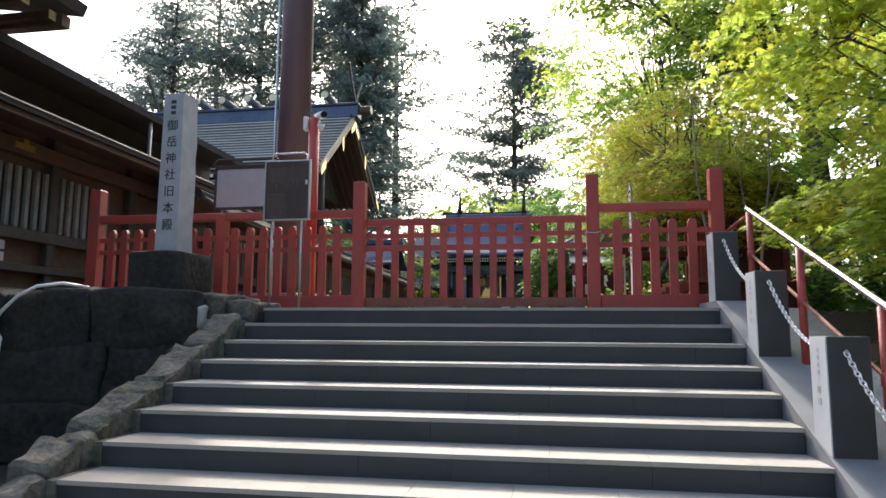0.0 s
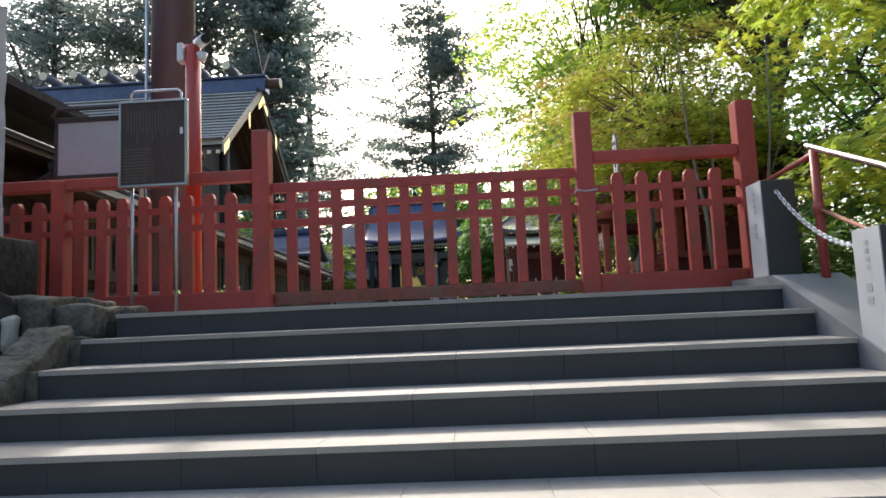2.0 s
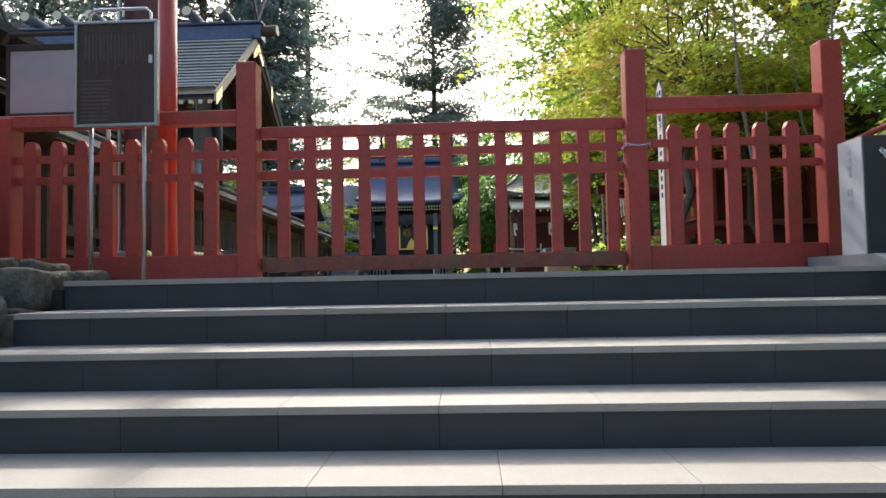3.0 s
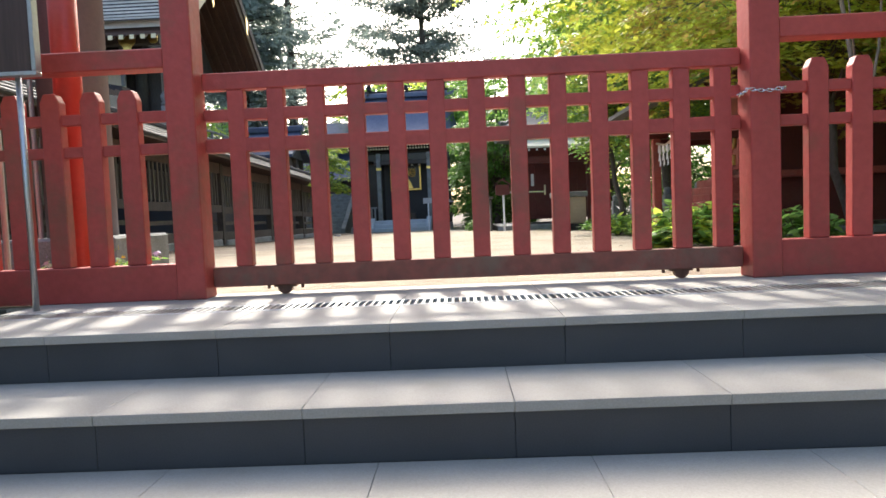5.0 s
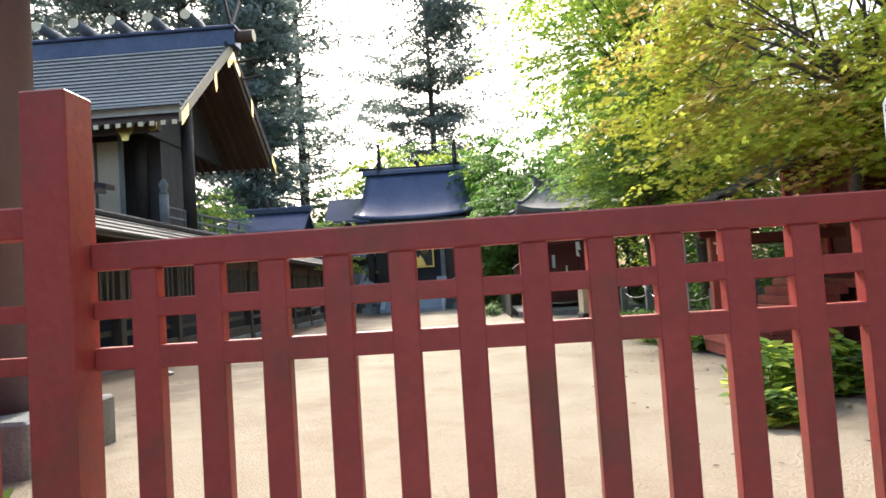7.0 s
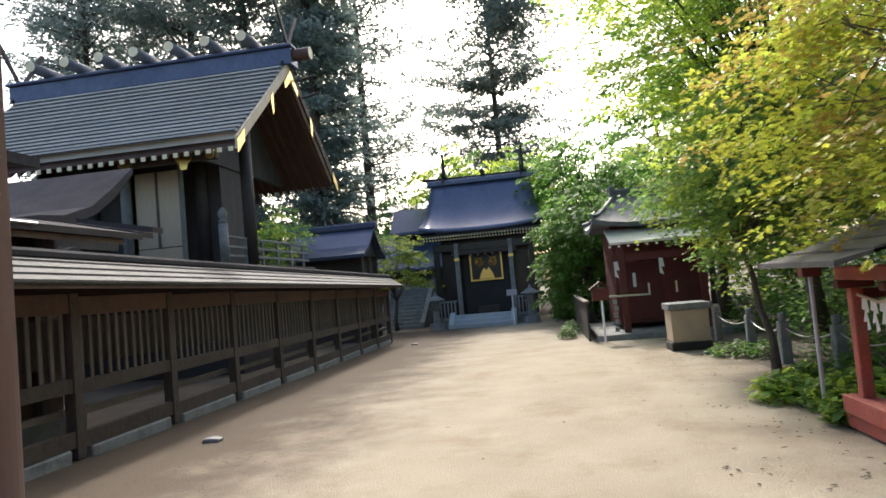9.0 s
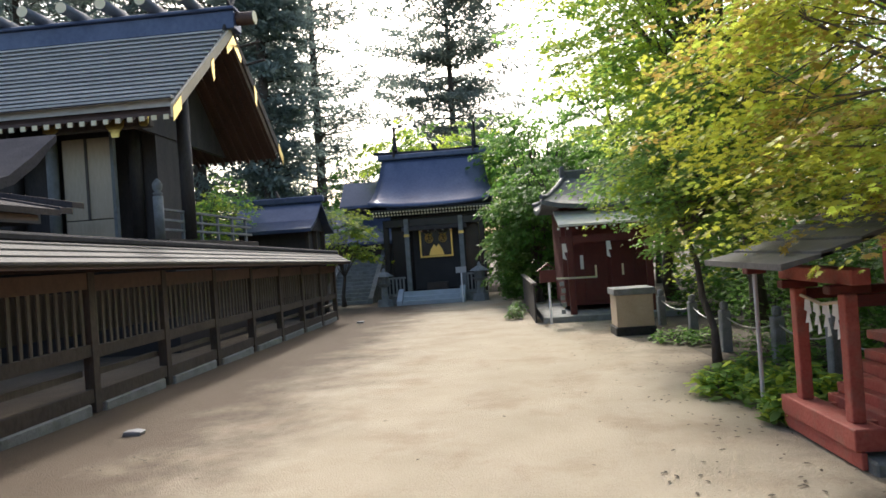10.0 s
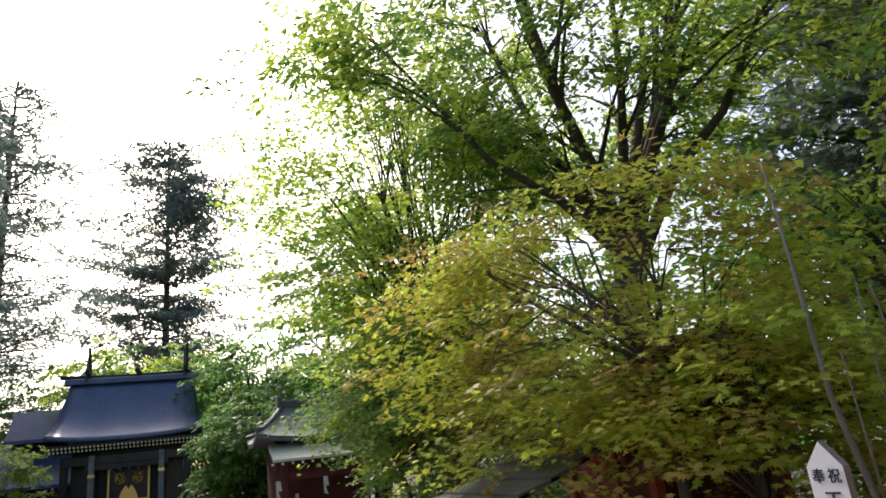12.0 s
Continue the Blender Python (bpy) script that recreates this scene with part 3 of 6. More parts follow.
for k in range(34):
    a = k / 34 * 4
    i, f = int(a), a % 1
    c = [(0.897, 0.88), (1.066, 0.88), (1.066, 1.048), (0.897, 1.048)]
    p0, p1 = Vector(c[i]), Vector(c[(i + 1) % 4])
    p = p0.lerp(p1, f)
    d = (p1 - p0).normalized()
    z = 0.885 - 0.012 * math.sin(f * math.pi)
    q = Vector((p.x, p.y, z))
    dx = Vector((d.x, d.y, 0)) * 0.013
    up = Vector((0, 0, 0.007)) if k % 2 else Vector((-d.y, d.x, 0)) * 0.007
    tube([q - dx, q - dx * 0.6 + up, q + dx * 0.6 + up, q + dx, q + dx * 0.6 - up, q - dx * 0.6 - up, q - dx], 0.0028, 5, bl)
part("links", bl, STEEL, ch)

# ---- granite posts with white chains on the kerb ----
posts = []
for k in range(4):
    y0 = 0.22 - 1.31 * k
    zb = 0.07 if k == 0 else 0.07 - (0.12 - y0) * sl
    zt = 0.765 - 0.506 * k
    ob = thing("chain_post", (2.22, y0 + 0.12, zb - 0.1), "square grey granite post carrying a white chain", "post", "granite chain posts")
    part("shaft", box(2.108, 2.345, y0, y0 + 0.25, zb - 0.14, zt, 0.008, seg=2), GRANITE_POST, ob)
    # thin sheet on the left face paints in the light from that side
    part("sawn_face", box(2.1, 2.1075, y0 + 0.004, y0 + 0.246, zb - 0.13, zt - 0.004), GRANITE_LIT_SIDE, ob, "left face painted paler for side light")
    for z in (0.07, 0.115, 0.16, 0.205, 0.30, 0.37):
        w = 0.05 if z > 0.25 else 0.032
        part("inscription", box(2.0982, 2.0998, y0 + 0.11, y0 + 0.11 + w, zt - z - w * 0.8, zt - z), BOARD_WHITE, ob, "small carved character")
    for yy in (y0 - 0.012, y0 + 0.262):
        part("eye_bolt", tube([(2.2, yy - 0.014, zt - 0.09), (2.2, yy + 0.014, zt - 0.09)], 0.014, 10), STEEL, ob)
    posts.append((y0, zt))
link = mesh_of("link", (lambda b: tube([(-0.022, 0, 0), (-0.017, 0.011, 0), (0, 0.0135, 0), (0.017, 0.011, 0), (0.022, 0, 0), (0.017, -0.011, 0), (0, -0.0135, 0), (-0.017, -0.011, 0), (-0.022, 0, 0)], 0.0048, 5, b))(bmesh.new()), WHITE, True)
for (ya, za), (yb, zb) in zip(posts, posts[1:]):
    a, b = Vector((2.2, ya - 0.02, za - 0.09)), Vector((2.2, yb + 0.27, zb - 0.09))
    ob = thing("plastic_chain", a, "sagging white plastic chain between granite posts", "chain", "white chains")
    n = 34
    for k in range(n):
        f = (k + 0.5) / n
        p = a.lerp(b, f) - Vector((0, 0, 0.11 * 4 * f * (1 - f)))
        g = (b - a) - Vector((0, 0, 0.44 * (1 - 2 * f)))
        piece("link", link, ob, p, (90 * (k % 2), -math.degrees(math.atan2(g.z, -g.y)), -90))

# ---- handrail beyond the kerb ----
rail = thing("handrail", (2.62, -1, LOW), "red painted posts carrying a worn steel pipe handrail", "handrail")
A, B = Vector((2.41, 0.08, 0.955)), Vector((2.41, -4.3, 0.955 - 4.38 * sl))
part("top_pipe", tube([A + Vector((0, 0.05, 0.02)), B], 0.023, 12), STEEL, rail, "bare shining steel pipe with worn red paint", smooth=True)
part("lower_pipe", tube([A - Vector((0, -0.03, 0.42)), B - Vector((0, 0, 0.43))], 0.014, 10), RED_MUD, rail, "worn red pipe", smooth=True)
for k in range(4):
    p = A.lerp(B, (k * 1.24 + 0.03) / 4.38)
    part("rail_post", tube([(2.41, p.y, p.z - 1.05), (2.41, p.y, p.z - 0.015)], 0.03, 12), RED, rail, smooth=True)
    part("collar", tube([(2.41, p.y, p.z - 0.475), (2.41, p.y, p.z - 0.395)], 0.036, 12), RED, rail, smooth=True)
part("wall_bar", tube([(2.37, 0.89, 0.83), (2.41, 0.06, 0.9)], 0.02, 10), RED, rail)

# ---- carved stele on its rough base ----
st = thing("stone_stele", (-3.58, 0.1, 0.15), "tall pale granite stele with carved black characters", "stone marker")
part("base", roughen(box(-3.96, -3.34, -0.28, 0.36, 0.10, 0.6, 0.03, seg=2), 0.016, 5, 4), STONE_DARK, st, "dark rough base stone", smooth=True)
b = bmesh.new()
prism([(-3.78, -0.11), (-3.515, -0.11), (-3.50, 0.17), (-3.76, 0.17)], "z", 0.58, 2.40, b)
bmesh.ops.subdivide_edges(b, edges=[e for e in b.edges if abs(e.verts[0].co.z - e.verts[1].co.z) > 1], cuts=9)
for v in b.verts:
    f = (v.co.z - 0.58) / 1.82
    v.co.x = -3.62 + (v.co.x + 3.62) * (1 - 0.12 * f)
for v in b.verts:
    if v.co.y > 0.1:
        v.co += noise.noise_vector(v.co * 6) * 0.02
part("shaft", b, STELE, st)
for k, c in enumerate("御岳神社旧本殿"):
    z = 2.02 - k * 0.187
    f = (z - 0.58) / 1.82
    writing("character", c, 0.135, pose(-3.645, -0.1125, z, 90, 0, 0), INK, st)
for k in range(3):
    part("worn_character", box(-3.675, -3.615, -0.1125, -0.1105, 2.30 - k * 0.062 - 0.02, 2.30 - k * 0.062 + 0.02), GRANITE_POST, st)

# ---- notice boards and poles ----
nb = thing("notice_board", (-2.6, 0.67, 0), "brown wooden notice board in a steel frame on two legs", "notice board")
part("panel", box(-2.875, -2.325, 0.668, 0.69, 1.075, 1.77), BOARD_BROWN, nb)
fr = bmesh.new()
for q in ((-2.89, -2.31, 1.055, 1.075), (-2.89, -2.31, 1.77, 1.79), (-2.89, -2.87, 1.0755, 1.7695), (-2.33, -2.31, 1.0755, 1.7695)):
    box(q[0], q[1], 0.655, 0.7, q[2], q[3], 0.003, bm=fr)
part("frame", fr, GALV, nb)
for k in range(17):
    h = rng.uniform(0.16, 0.27)
    part("line_of_writing", box(-2.82 + k * 0.026, -2.81 + k * 0.026, 0.6655, 0.668, 1.70 - h, 1.70), WOOD_SLAT, nb)
for k in range(11):
    part("line_of_writing", box(-2.85, -2.62 - rng.uniform(0, 0.06), 0.6655, 0.668, 1.10 + k * 0.027, 1.11 + k * 0.027), WOOD_SLAT, nb)
part("label", box(-2.372, -2.348, 0.664, 0.668, 1.49, 1.545), WHITE, nb)
for x in (-2.79, -2.42):
    part("leg", tube([(x, 0.70, 0), (x, 0.70, 1.06)], 0.014, 10), GALV, nb, smooth=True)
part("hoop", tube([(-2.80, 0.69, 1.785), (-2.80, 0.69, 1.85), (-2.77, 0.69, 1.88), (-2.40, 0.69, 1.88), (-2.37, 0.69, 1.85), (-2.37, 0.69, 1.45)], 0.012, 10), STEEL, nb, smooth=True)

wb = thing("white_board", (-3.6, 1.6, 0), "blank faded white board in a brown frame behind the fence", "notice board")
part("panel", box(-4.02, -3.12, 1.6, 1.62, 1.42, 1.95), BOARD_WHITE, wb)
fr = bmesh.new()
for q in ((-4.05, -3.09, 1.385, 1.42), (-4.05, -3.09, 1.95, 2.0), (-4.05, -4.02, 1.42, 1.95), (-3.12, -3.09, 1.42, 1.95)):
    box(q[0], q[1], 1.585, 1.635, q[2], q[3], 0.003, bm=fr)
part("frame", fr, WOOD_DARK, wb)
part("hood", tube([(-4.06, 1.57, 2.0), (-4.0, 1.55, 2.07), (-3.14, 1.55, 2.07), (-3.08, 1.57, 2.0)], 0.02, 8), WOOD_DARK, wb)
for x in (-3.95, -3.2):
    part("leg", tube([(x, 1.64, -0.02), (x, 1.64, 1.42)], 0.018, 8), GALV, wb)

cp = thing("camera_pole", (-2.47, 1.16, 0), "bright red round pole with white surveillance cameras", "pole")
part("shaft", tube([(-2.47, 1.16, 0), (-2.47, 1.16, 2.46)], 0.068, 20), RED_BRIGHT, cp, smooth=True)
part("junction_box", box(-2.60, -2.54, 1.1, 1.2, 2.3, 2.48, 0.01), WHITE, cp)
c1 = part("camera_body", tube([(-2.44, 1.2, 2.50), (-2.30, 1.02, 2.46)], 0.05, 14), WHITE, cp, "white plastic camera body", smooth=True)
part("lens_hood", tube([(-2.305, 1.027, 2.462), (-2.285, 1.0, 2.457)], 0.042, 14), BLACK, c1)
part("dome_camera", tube([(-2.36, 1.10, 2.36), (-2.36, 1.10, 2.29)], [0.05, 0.03], 14), WHITE, cp, smooth=True)
part("wire", tube([(-2.47, 1.16, 2.46), (-2.45, 1.16, 2.56), (-2.52, 1.14, 2.53)], 0.008, 6), BLACK, cp)

bp = thing("steel_pole", (-3.48, 2.94, 0), "thick brown painted steel pole rising out of sight", "pole")
part("shaft", tube([(-3.48, 2.94, -0.02), (-3.48, 2.94, 13.0)], [0.255, 0.235], 32), STEEL_BROWN, bp, smooth=True)
part("foot", box(-3.95, -3.0, 2.5, 3.4, -0.05, 0.3, 0.02), STONE_OLD, bp, "low concrete footing")
part("cable", tube([(-3.735, 2.8, 0.3), (-3.74, 2.8, 4.0), (-3.735, 2.8, 12)], 0.02, 8), GALV, bp)
part("number_plate", box(-3.36, -3.30, 2.694, 2.70, 1.2, 1.32), WHITE, bp)

sk = thing("wooden_stake", (1.57, 2.31, -0.01), "white painted flat stake with black brush characters", "stake")
SM = pose(1.57, 2.31, 0, 0, 0, -88)
b = prism([(-0.07, -0.1), (0.07, -0.1), (0.07, 1.655), (0, 1.735), (-0.07, 1.655)], "y", -0.014, 0.014)
bmesh.ops.transform(b, matrix=SM, verts=b.verts)
part("board", b, BARK_PALE, sk, "bare grey wooden board")
b = prism([(-0.069, 0.2), (0.069, 0.2), (0.069, 1.653), (0, 1.732), (-0.069, 1.653)], "y", -0.0152, -0.0142)
bmesh.ops.transform(b, matrix=SM, verts=b.verts)
part("painted_face", b, WHITE, sk, "white painted face")
for k, c in enumerate("奉祝"):
    writing("character", c, 0.05, SM @ pose(-0.03 + 0.06 * k, -0.0165, 1.62, 90, 0, 0), INK, sk)
for k, c in enumerate("天皇陛下"):
    writing("character", c, 0.07, SM @ pose(0.008, -0.0165, 1.54 - 0.076 * k, 90, 0, 0), INK, sk)
for k in range(8):
    b = box(-0.018, 0.03, -0.0165, -0.0154, 1.20 - 0.076 * k, 1.245 - 0.076 * k)
    bmesh.ops.transform(b, matrix=SM, verts=b.verts)
    part("worn_character", b, INK, sk)

# ---- roofed timber fence along the court ----
FX0, FY0, FX1, FY1 = -5.86, 4.84, -5.93, 22.2
BAYS = 9
BL = (FY1 - FY0) / BAYS
fence = thing("timber_fence", (-6, 12, -0.2), "long weathered timber fence with slats and a shingled roof", "fence")


def fz(y):
    return court(y)


def fx(y):
    return FX0 + (FX1 - FX0) * (y - FY0) / (FY1 - FY0)


slat = mesh_of("slat", box(-0.012, 0.012, -0.028, 0.028, 0, 0.80, 0.004), WOOD_SLAT)
for k in range(BAYS + 1):
    y = FY0 + BL * k
    x, z = fx(y), fz(y)
    part("post", box(x - 0.07, x + 0.07, y - 0.07, y + 0.07, z + 0.02, z + 1.86, 0.006), WOOD_FENCE, fence)
    if k == BAYS:
        break
    y2 = y + BL
    ym = (y + y2) / 2
    zm = fz(ym)
    xm = fx(ym)
    a, c = y + 0.072, y2 - 0.072

    def bay(z0, z1, d0, d1):
        return box(xm + d0, xm + d1, a, c, zm + z0, zm + z1, 0.004)
    part("ground_sill", bay(0.14, 0.32, -0.05, 0.05), WOOD_FENCE, fence)
    part("middle_rail", bay(0.74, 0.9, -0.045, 0.05), WOOD_FENCE, fence)
    part("low_rail", bay(0.48, 0.56, -0.16, -0.09), WOOD_SLAT, fence)
    part("head_rail", bay(1.62, 1.84, -0.045, 0.05), WOOD_RED, fence)
    part("footing_stone", roughen(box(xm - 0.09, xm + 0.075, y + 0.16, y2 - 0.16, zm - 0.08, zm + 0.138, 0.02), 0.01, 5, 1), STONE_OLD, fence)
    n = 11
    for j in range(n):
        ys = a + (c - a) * (j + 0.5) / n
        piece("slat", slat, fence, (xm + rng.uniform(-0.006, 0.006), ys, zm + 0.86), (0, 0, rng.uniform(-3, 3)))
part("back_board", prism([(FY0, fz(FY0) + 1.0), (FY0, fz(FY0) + 1.6), (FY1, fz(FY1) + 1.6), (FY1, fz(FY1) + 1.0)], "x", -6.55, -6.5), WOOD_DARK, fence)
# roof: courses of shingles stepping up to a ridge, both sides
for s in (1, -1):
    for j in range(4):
        u0, u1 = 0.50 - 0.13 * j, 0.50 - 0.13 * (j + 1) - 0.03
        h0 = 1.93 + 0.082 * j
        b = bmesh.new()
        for (yy, e) in ((FY0 - 0.5, 0), (FY1 + 0.62, 1)):
            z = fz(yy)
            x = fx(yy)
            for (u, h) in ((u0 - 0.03, h0 - 0.02), (u0 - 0.03, h0 + 0.012), (u0, h0 + 0.012), (u0, h0 + 0.04), (u1, h0 + 0.112), (u1, h0 + 0.08)):
                b.verts.new((x + s * u, yy, z + h))
        v = list(b.verts)
        b.faces.new(v[:6]), b.faces.new(v[6:][::-1])
        for i in range(6):
            b.faces.new((v[i], v[(i + 1) % 6], v[6 + (i + 1) % 6], v[6 + i]))
        bmesh.ops.recalc_face_normals(b, faces=b.faces[:])
        part("shingle_course", b, SHINGLE, fence)
part("ridge_cap", tube([(fx(FY0) , FY0 - 0.55, fz(FY0) + 2.29), (fx(FY1), FY1 + 0.66, fz(FY1) + 2.29)], 0.07, 8), ROOF_DARK, fence)
b = bmesh.new()
for s in (1, -1):
    for (yy) in (FY0 - 0.5, FY1 + 0.6):
        for (u, h) in ((0.47, 1.88), (0.47, 1.925), (0.04, 2.2), (0.04, 2.15)):
            b.verts.new((fx(yy) + s * u, yy, fz(yy) + h))
v = list(b.verts)
for o in (0, 8):
    b.faces.new(v[o:o + 4]), b.faces.new(v[o + 4:o + 8])
    for i in range(4):
        b.faces.new((v[o + i], v[o + (i + 1) % 4], v[o + 4 + (i + 1) % 4], v[o + 4 + i]))
bmesh.ops.recalc_face_normals(b, faces=b.faces[:])
part("soffit", b, WOOD_RED, fence)

# ---- main sanctuary hall behind the fence ----
hall = thing("shrine_hall", (-11, 17.4, -0.3), "large dark timber shrine hall with logs along its ridge", "shrine hall")
RX0, RX1, RY, RZ = -15.3, -7.1, 17.4, 8.05
EY, EZ = 13.95, 5.25
n = 17
for s in (-1, 1):
    for j in range(n):
        f0, f1 = j / n, (j + 1.25) / n
        ya, yb = RY + s * (RY - EY) * (1 - f0), RY + s * (RY - EY) * (1 - min(1, f1))

        def rz(f):
            return EZ + (RZ - EZ) * (0.86 * f + 0.14 * f * f)
        za, zb = rz(f0), rz(min(1, f1))
        over = 0.05 if j == 0 else 0.0
        part("roof_course", prism([(ya - s * 0.10, za), (ya - s * 0.10, za + 0.14), (ya + s * over, za + 0.14), (ya + s * over, za + 0.21), (yb, zb + 0.03), (yb, zb)], "x", RX0, RX1), SHINGLE_PALE, hall)
        # dark strip below each lip paints the shade gap, front slope only
        if s < 0:
            part("butt_end", box(RX0 + 0.01, RX1 - 0.01, ya - over - 0.014, ya - over - 0.003, za + 0.135, za + 0.160), ROOF_DARK, hall)
    # boarded soffit with rafters
    part("soffit", prism([(RY + s * 3.40, EZ - 0.19), (RY + s * 3.40, EZ - 0.12), (RY, RZ - 0.16), (RY, RZ - 0.24)], "x", RX0 + 0.1, RX1 - 0.05), WOOD_RED, hall)
    me = mesh_of("rafter", prism([(RY + s * 3.42, EZ - 0.29), (RY + s * 3.42, EZ - 0.195), (RY, RZ - 0.245), (RY, RZ - 0.36)], "x", -0.05, 0.05), WOOD_RED)
    for x in np.arange(RX0 + 0.2, RX1 - 0.1, 0.27):
        ob = new("rafter", me)
        ob.parent = hall
        ob.location = Vector((x, 0, 0)) - hall.location
        if s < 0 and x > -12.6:
            part("rafter_tip", box(x - 0.055, x + 0.055, RY - 3.445, RY - 3.421, EZ - 0.295, EZ - 0.19), OCHRE, hall)
    for x in (RX0, RX1):
        o = 0.06 if x == RX1 else -0.12
        # front boards in beige: the light on that verge is put into the colour
        part("bargeboard", prism([(RY + s * 3.62, EZ - 0.30), (RY + s * 3.62, EZ - 0.02), (RY, RZ + 0.06), (RY, RZ - 0.22)], "x", x + o - 0.03, x + o + 0.03), WOOD_BEIGE if s < 0 else WOOD_FENCE, hall)
        if x == RX1:
            part("gold_tip", prism([(RY + s * 3.64, EZ - 0.40), (RY + s * 3.64, EZ - 0.10), (RY + s * 3.24, EZ + 0.24), (RY + s * 3.24, EZ - 0.05)], "x", x + o + 0.031, x + o + 0.045), GOLD, hall, "gilt bargeboard tip")
            part("gold_mount", prism([(RY + s * 1.53, 6.5), (RY + s * 1.53, 6.72), (RY + s * 1.37, 6.86), (RY + s * 1.37, 6.36), (RY + s * 1.45, 6.25)], "x", x + o + 0.031, x + o + 0.05), GOLD, hall, "gilt mount")
            part("gold_apex", prism([(RY, 7.85), (RY + s * 0.5, 7.4), (RY + s * 0.46, 7.22), (RY, 7.55)], "x", x + o + 0.031, x + o + 0.048), GOLD, hall, "gilt apex mount")
part("ridge_beam", box(RX0 - 0.3, RX1 + 0.25, RY - 0.26, RY + 0.26, RZ - 0.1, RZ + 0.38, 0.02), ROOF_BLUE, hall)
part("ridge_cap", box(RX0 - 0.35, RX1 + 0.3, RY - 0.36, RY + 0.36, RZ + 0.385, RZ + 0.47, 0.02), ROOF_BLUE, hall)
tip = part("ridge_purlin", tube([(RX1 + 0.2, RY, RZ + 0.22), (RX1 + 0.72, RY, RZ + 0.22)], 0.17, 18), WOOD_RED, hall)
part("end_disc", tube([(RX1 + 0.721, RY, RZ + 0.22), (RX1 + 0.74, RY, RZ + 0.22)], 0.17, 18), OCHRE, tip)
for k in range(7):
    x = -14.35 + 1.06 * k
    lg = part("ridge_log", tube([(x, RY - 0.85, RZ + 0.64), (x, RY, RZ + 0.66), (x, RY + 0.85, RZ + 0.64)], [0.14, 0.165, 0.14], 16), TILE_GREY, hall, smooth=True)
    for s in (-1, 1):
        part("end_disc", tube([(x, RY + s * 0.851, RZ + 0.64), (x, RY + s * 0.87, RZ + 0.64)], 0.142, 16), OCHRE, lg, "pale gilt log end")
for x in (RX0 - 0.12, RX1 + 0.06):
    for s in (-1, 1):
        b = prism([(RY + s * 0.2, RZ - 0.05), (RY + s * 0.42, RZ - 0.2), (RY - s * 0.95, RZ + 1.75), (RY - s * 1.12, RZ + 1.75)], "x", x - 0.03 + 0.065 * s, x + 0.03 + 0.065 * s)
        part("forked_finial", b, WOOD_DARK, hall)
for x0, x1 in ((RX1 + 0.1, RX1 + 0.5),):
    for j, (dy, dz) in enumerate(((0.5, -0.35), (0.85, -0.75))):
        part("verge_pin", tube([(x0, RY + dy, RZ + dz), (x1 + 0.15, RY + dy, RZ + dz + 0.1)], 0.035, 6), WOOD_DARK, hall)
# body
FLOOR = 2.45
part("wall_panel", box(-13.6, -8.6, 16.0, 17.5, FLOOR, 5.9), WOOD_DARK, hall)
part("gable_wall", prism([(14.6, 5.1), (20.2, 5.1), (17.4, 7.65)], "x", -8.7, -8.55), WOOD_DARK, hall)
for x in (-13.6, -12.2, -11.2, -9.09, -7.82):
    for y in ((15.9,) if x > -9.5 else (15.9, 17.6)):
        part("column", tube([(x, y, FLOOR), (x, y, 5.9)], 0.16, 14), WOOD_DARK, hall, smooth=True)
part("porch_column", tube([(-10.75, 15.2, FLOOR - 0.6), (-10.75, 15.2, 5.5)], 0.13, 14), STONE_OLD, hall, "grey weathered column", smooth=True)
for (x0, x1, y, w) in ((-10.56, -9.36, 15.3, 0.05),):
    part("sliding_door", box(x0, x1, y, y + w, FLOOR + 0.6, 4.98, 0.01), WOOD_BEIGE, hall, "pale beige boarded door")
    part("door_foot", box(x0, x1, y, y + w, FLOOR, FLOOR + 0.58, 0.01), WOOD_BEIGE, hall)
    part("door_stile", box((x0 + x1) / 2 - 0.03, (x0 + x1) / 2 + 0.03, y - 0.03, y - 0.002, FLOOR + 0.6, 4.98), WOOD_SLAT, hall)
    part("door_post", box(x1 + 0.01, x1 + 0.09, y - 0.04, y + 0.08, FLOOR, 5.25), STONE_OLD, hall)
part("porch_beam", box(-10.5, -7.95, 14.55, 14.75, 4.98, 5.27, 0.02), WOOD_SLAT, hall)
for x, w, d in ((-10.28, 0.22, 0.0), (-8.76, 0.26, 0.2), (-8.08, 0.13, 0.0)):
    part("gold_mount", prism([(x - w, 5.29), (x + w, 5.29), (x + w * 0.8, 5.02), (x + w * 0.4, 4.98 - d * 0.4), (x + w * 0.3, 4.98 - d), (x - w * 0.3, 4.98 - d), (x - w * 0.4, 4.98 - d * 0.4), (x - w * 0.8, 5.02)], "y", 14.52, 14.548), GOLD, hall, "gilt crest mount")
part("veranda", box(-13.8, -7.7, 14.6, 20.2, FLOOR - 0.16, FLOOR - 0.02, 0.01), WOOD_FENCE, hall)
# dark block drawn in place of the shade below the floor
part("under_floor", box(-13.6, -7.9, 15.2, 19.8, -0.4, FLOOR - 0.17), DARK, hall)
for z in (0.2, 0.42, 0.66):
    part("veranda_rail", box(-7.93, -7.86, 14.7, 20.15, FLOOR + z - 0.03, FLOOR + z + 0.03, 0.008), STONE_OLD, hall)
for y in (14.7, 15.7, 16.7, 17.7, 18.7, 19.7):
    part("rail_strut", box(-7.925, -7.865, y - 0.04, y + 0.04, FLOOR, FLOOR + 0.62), STONE_OLD, hall)
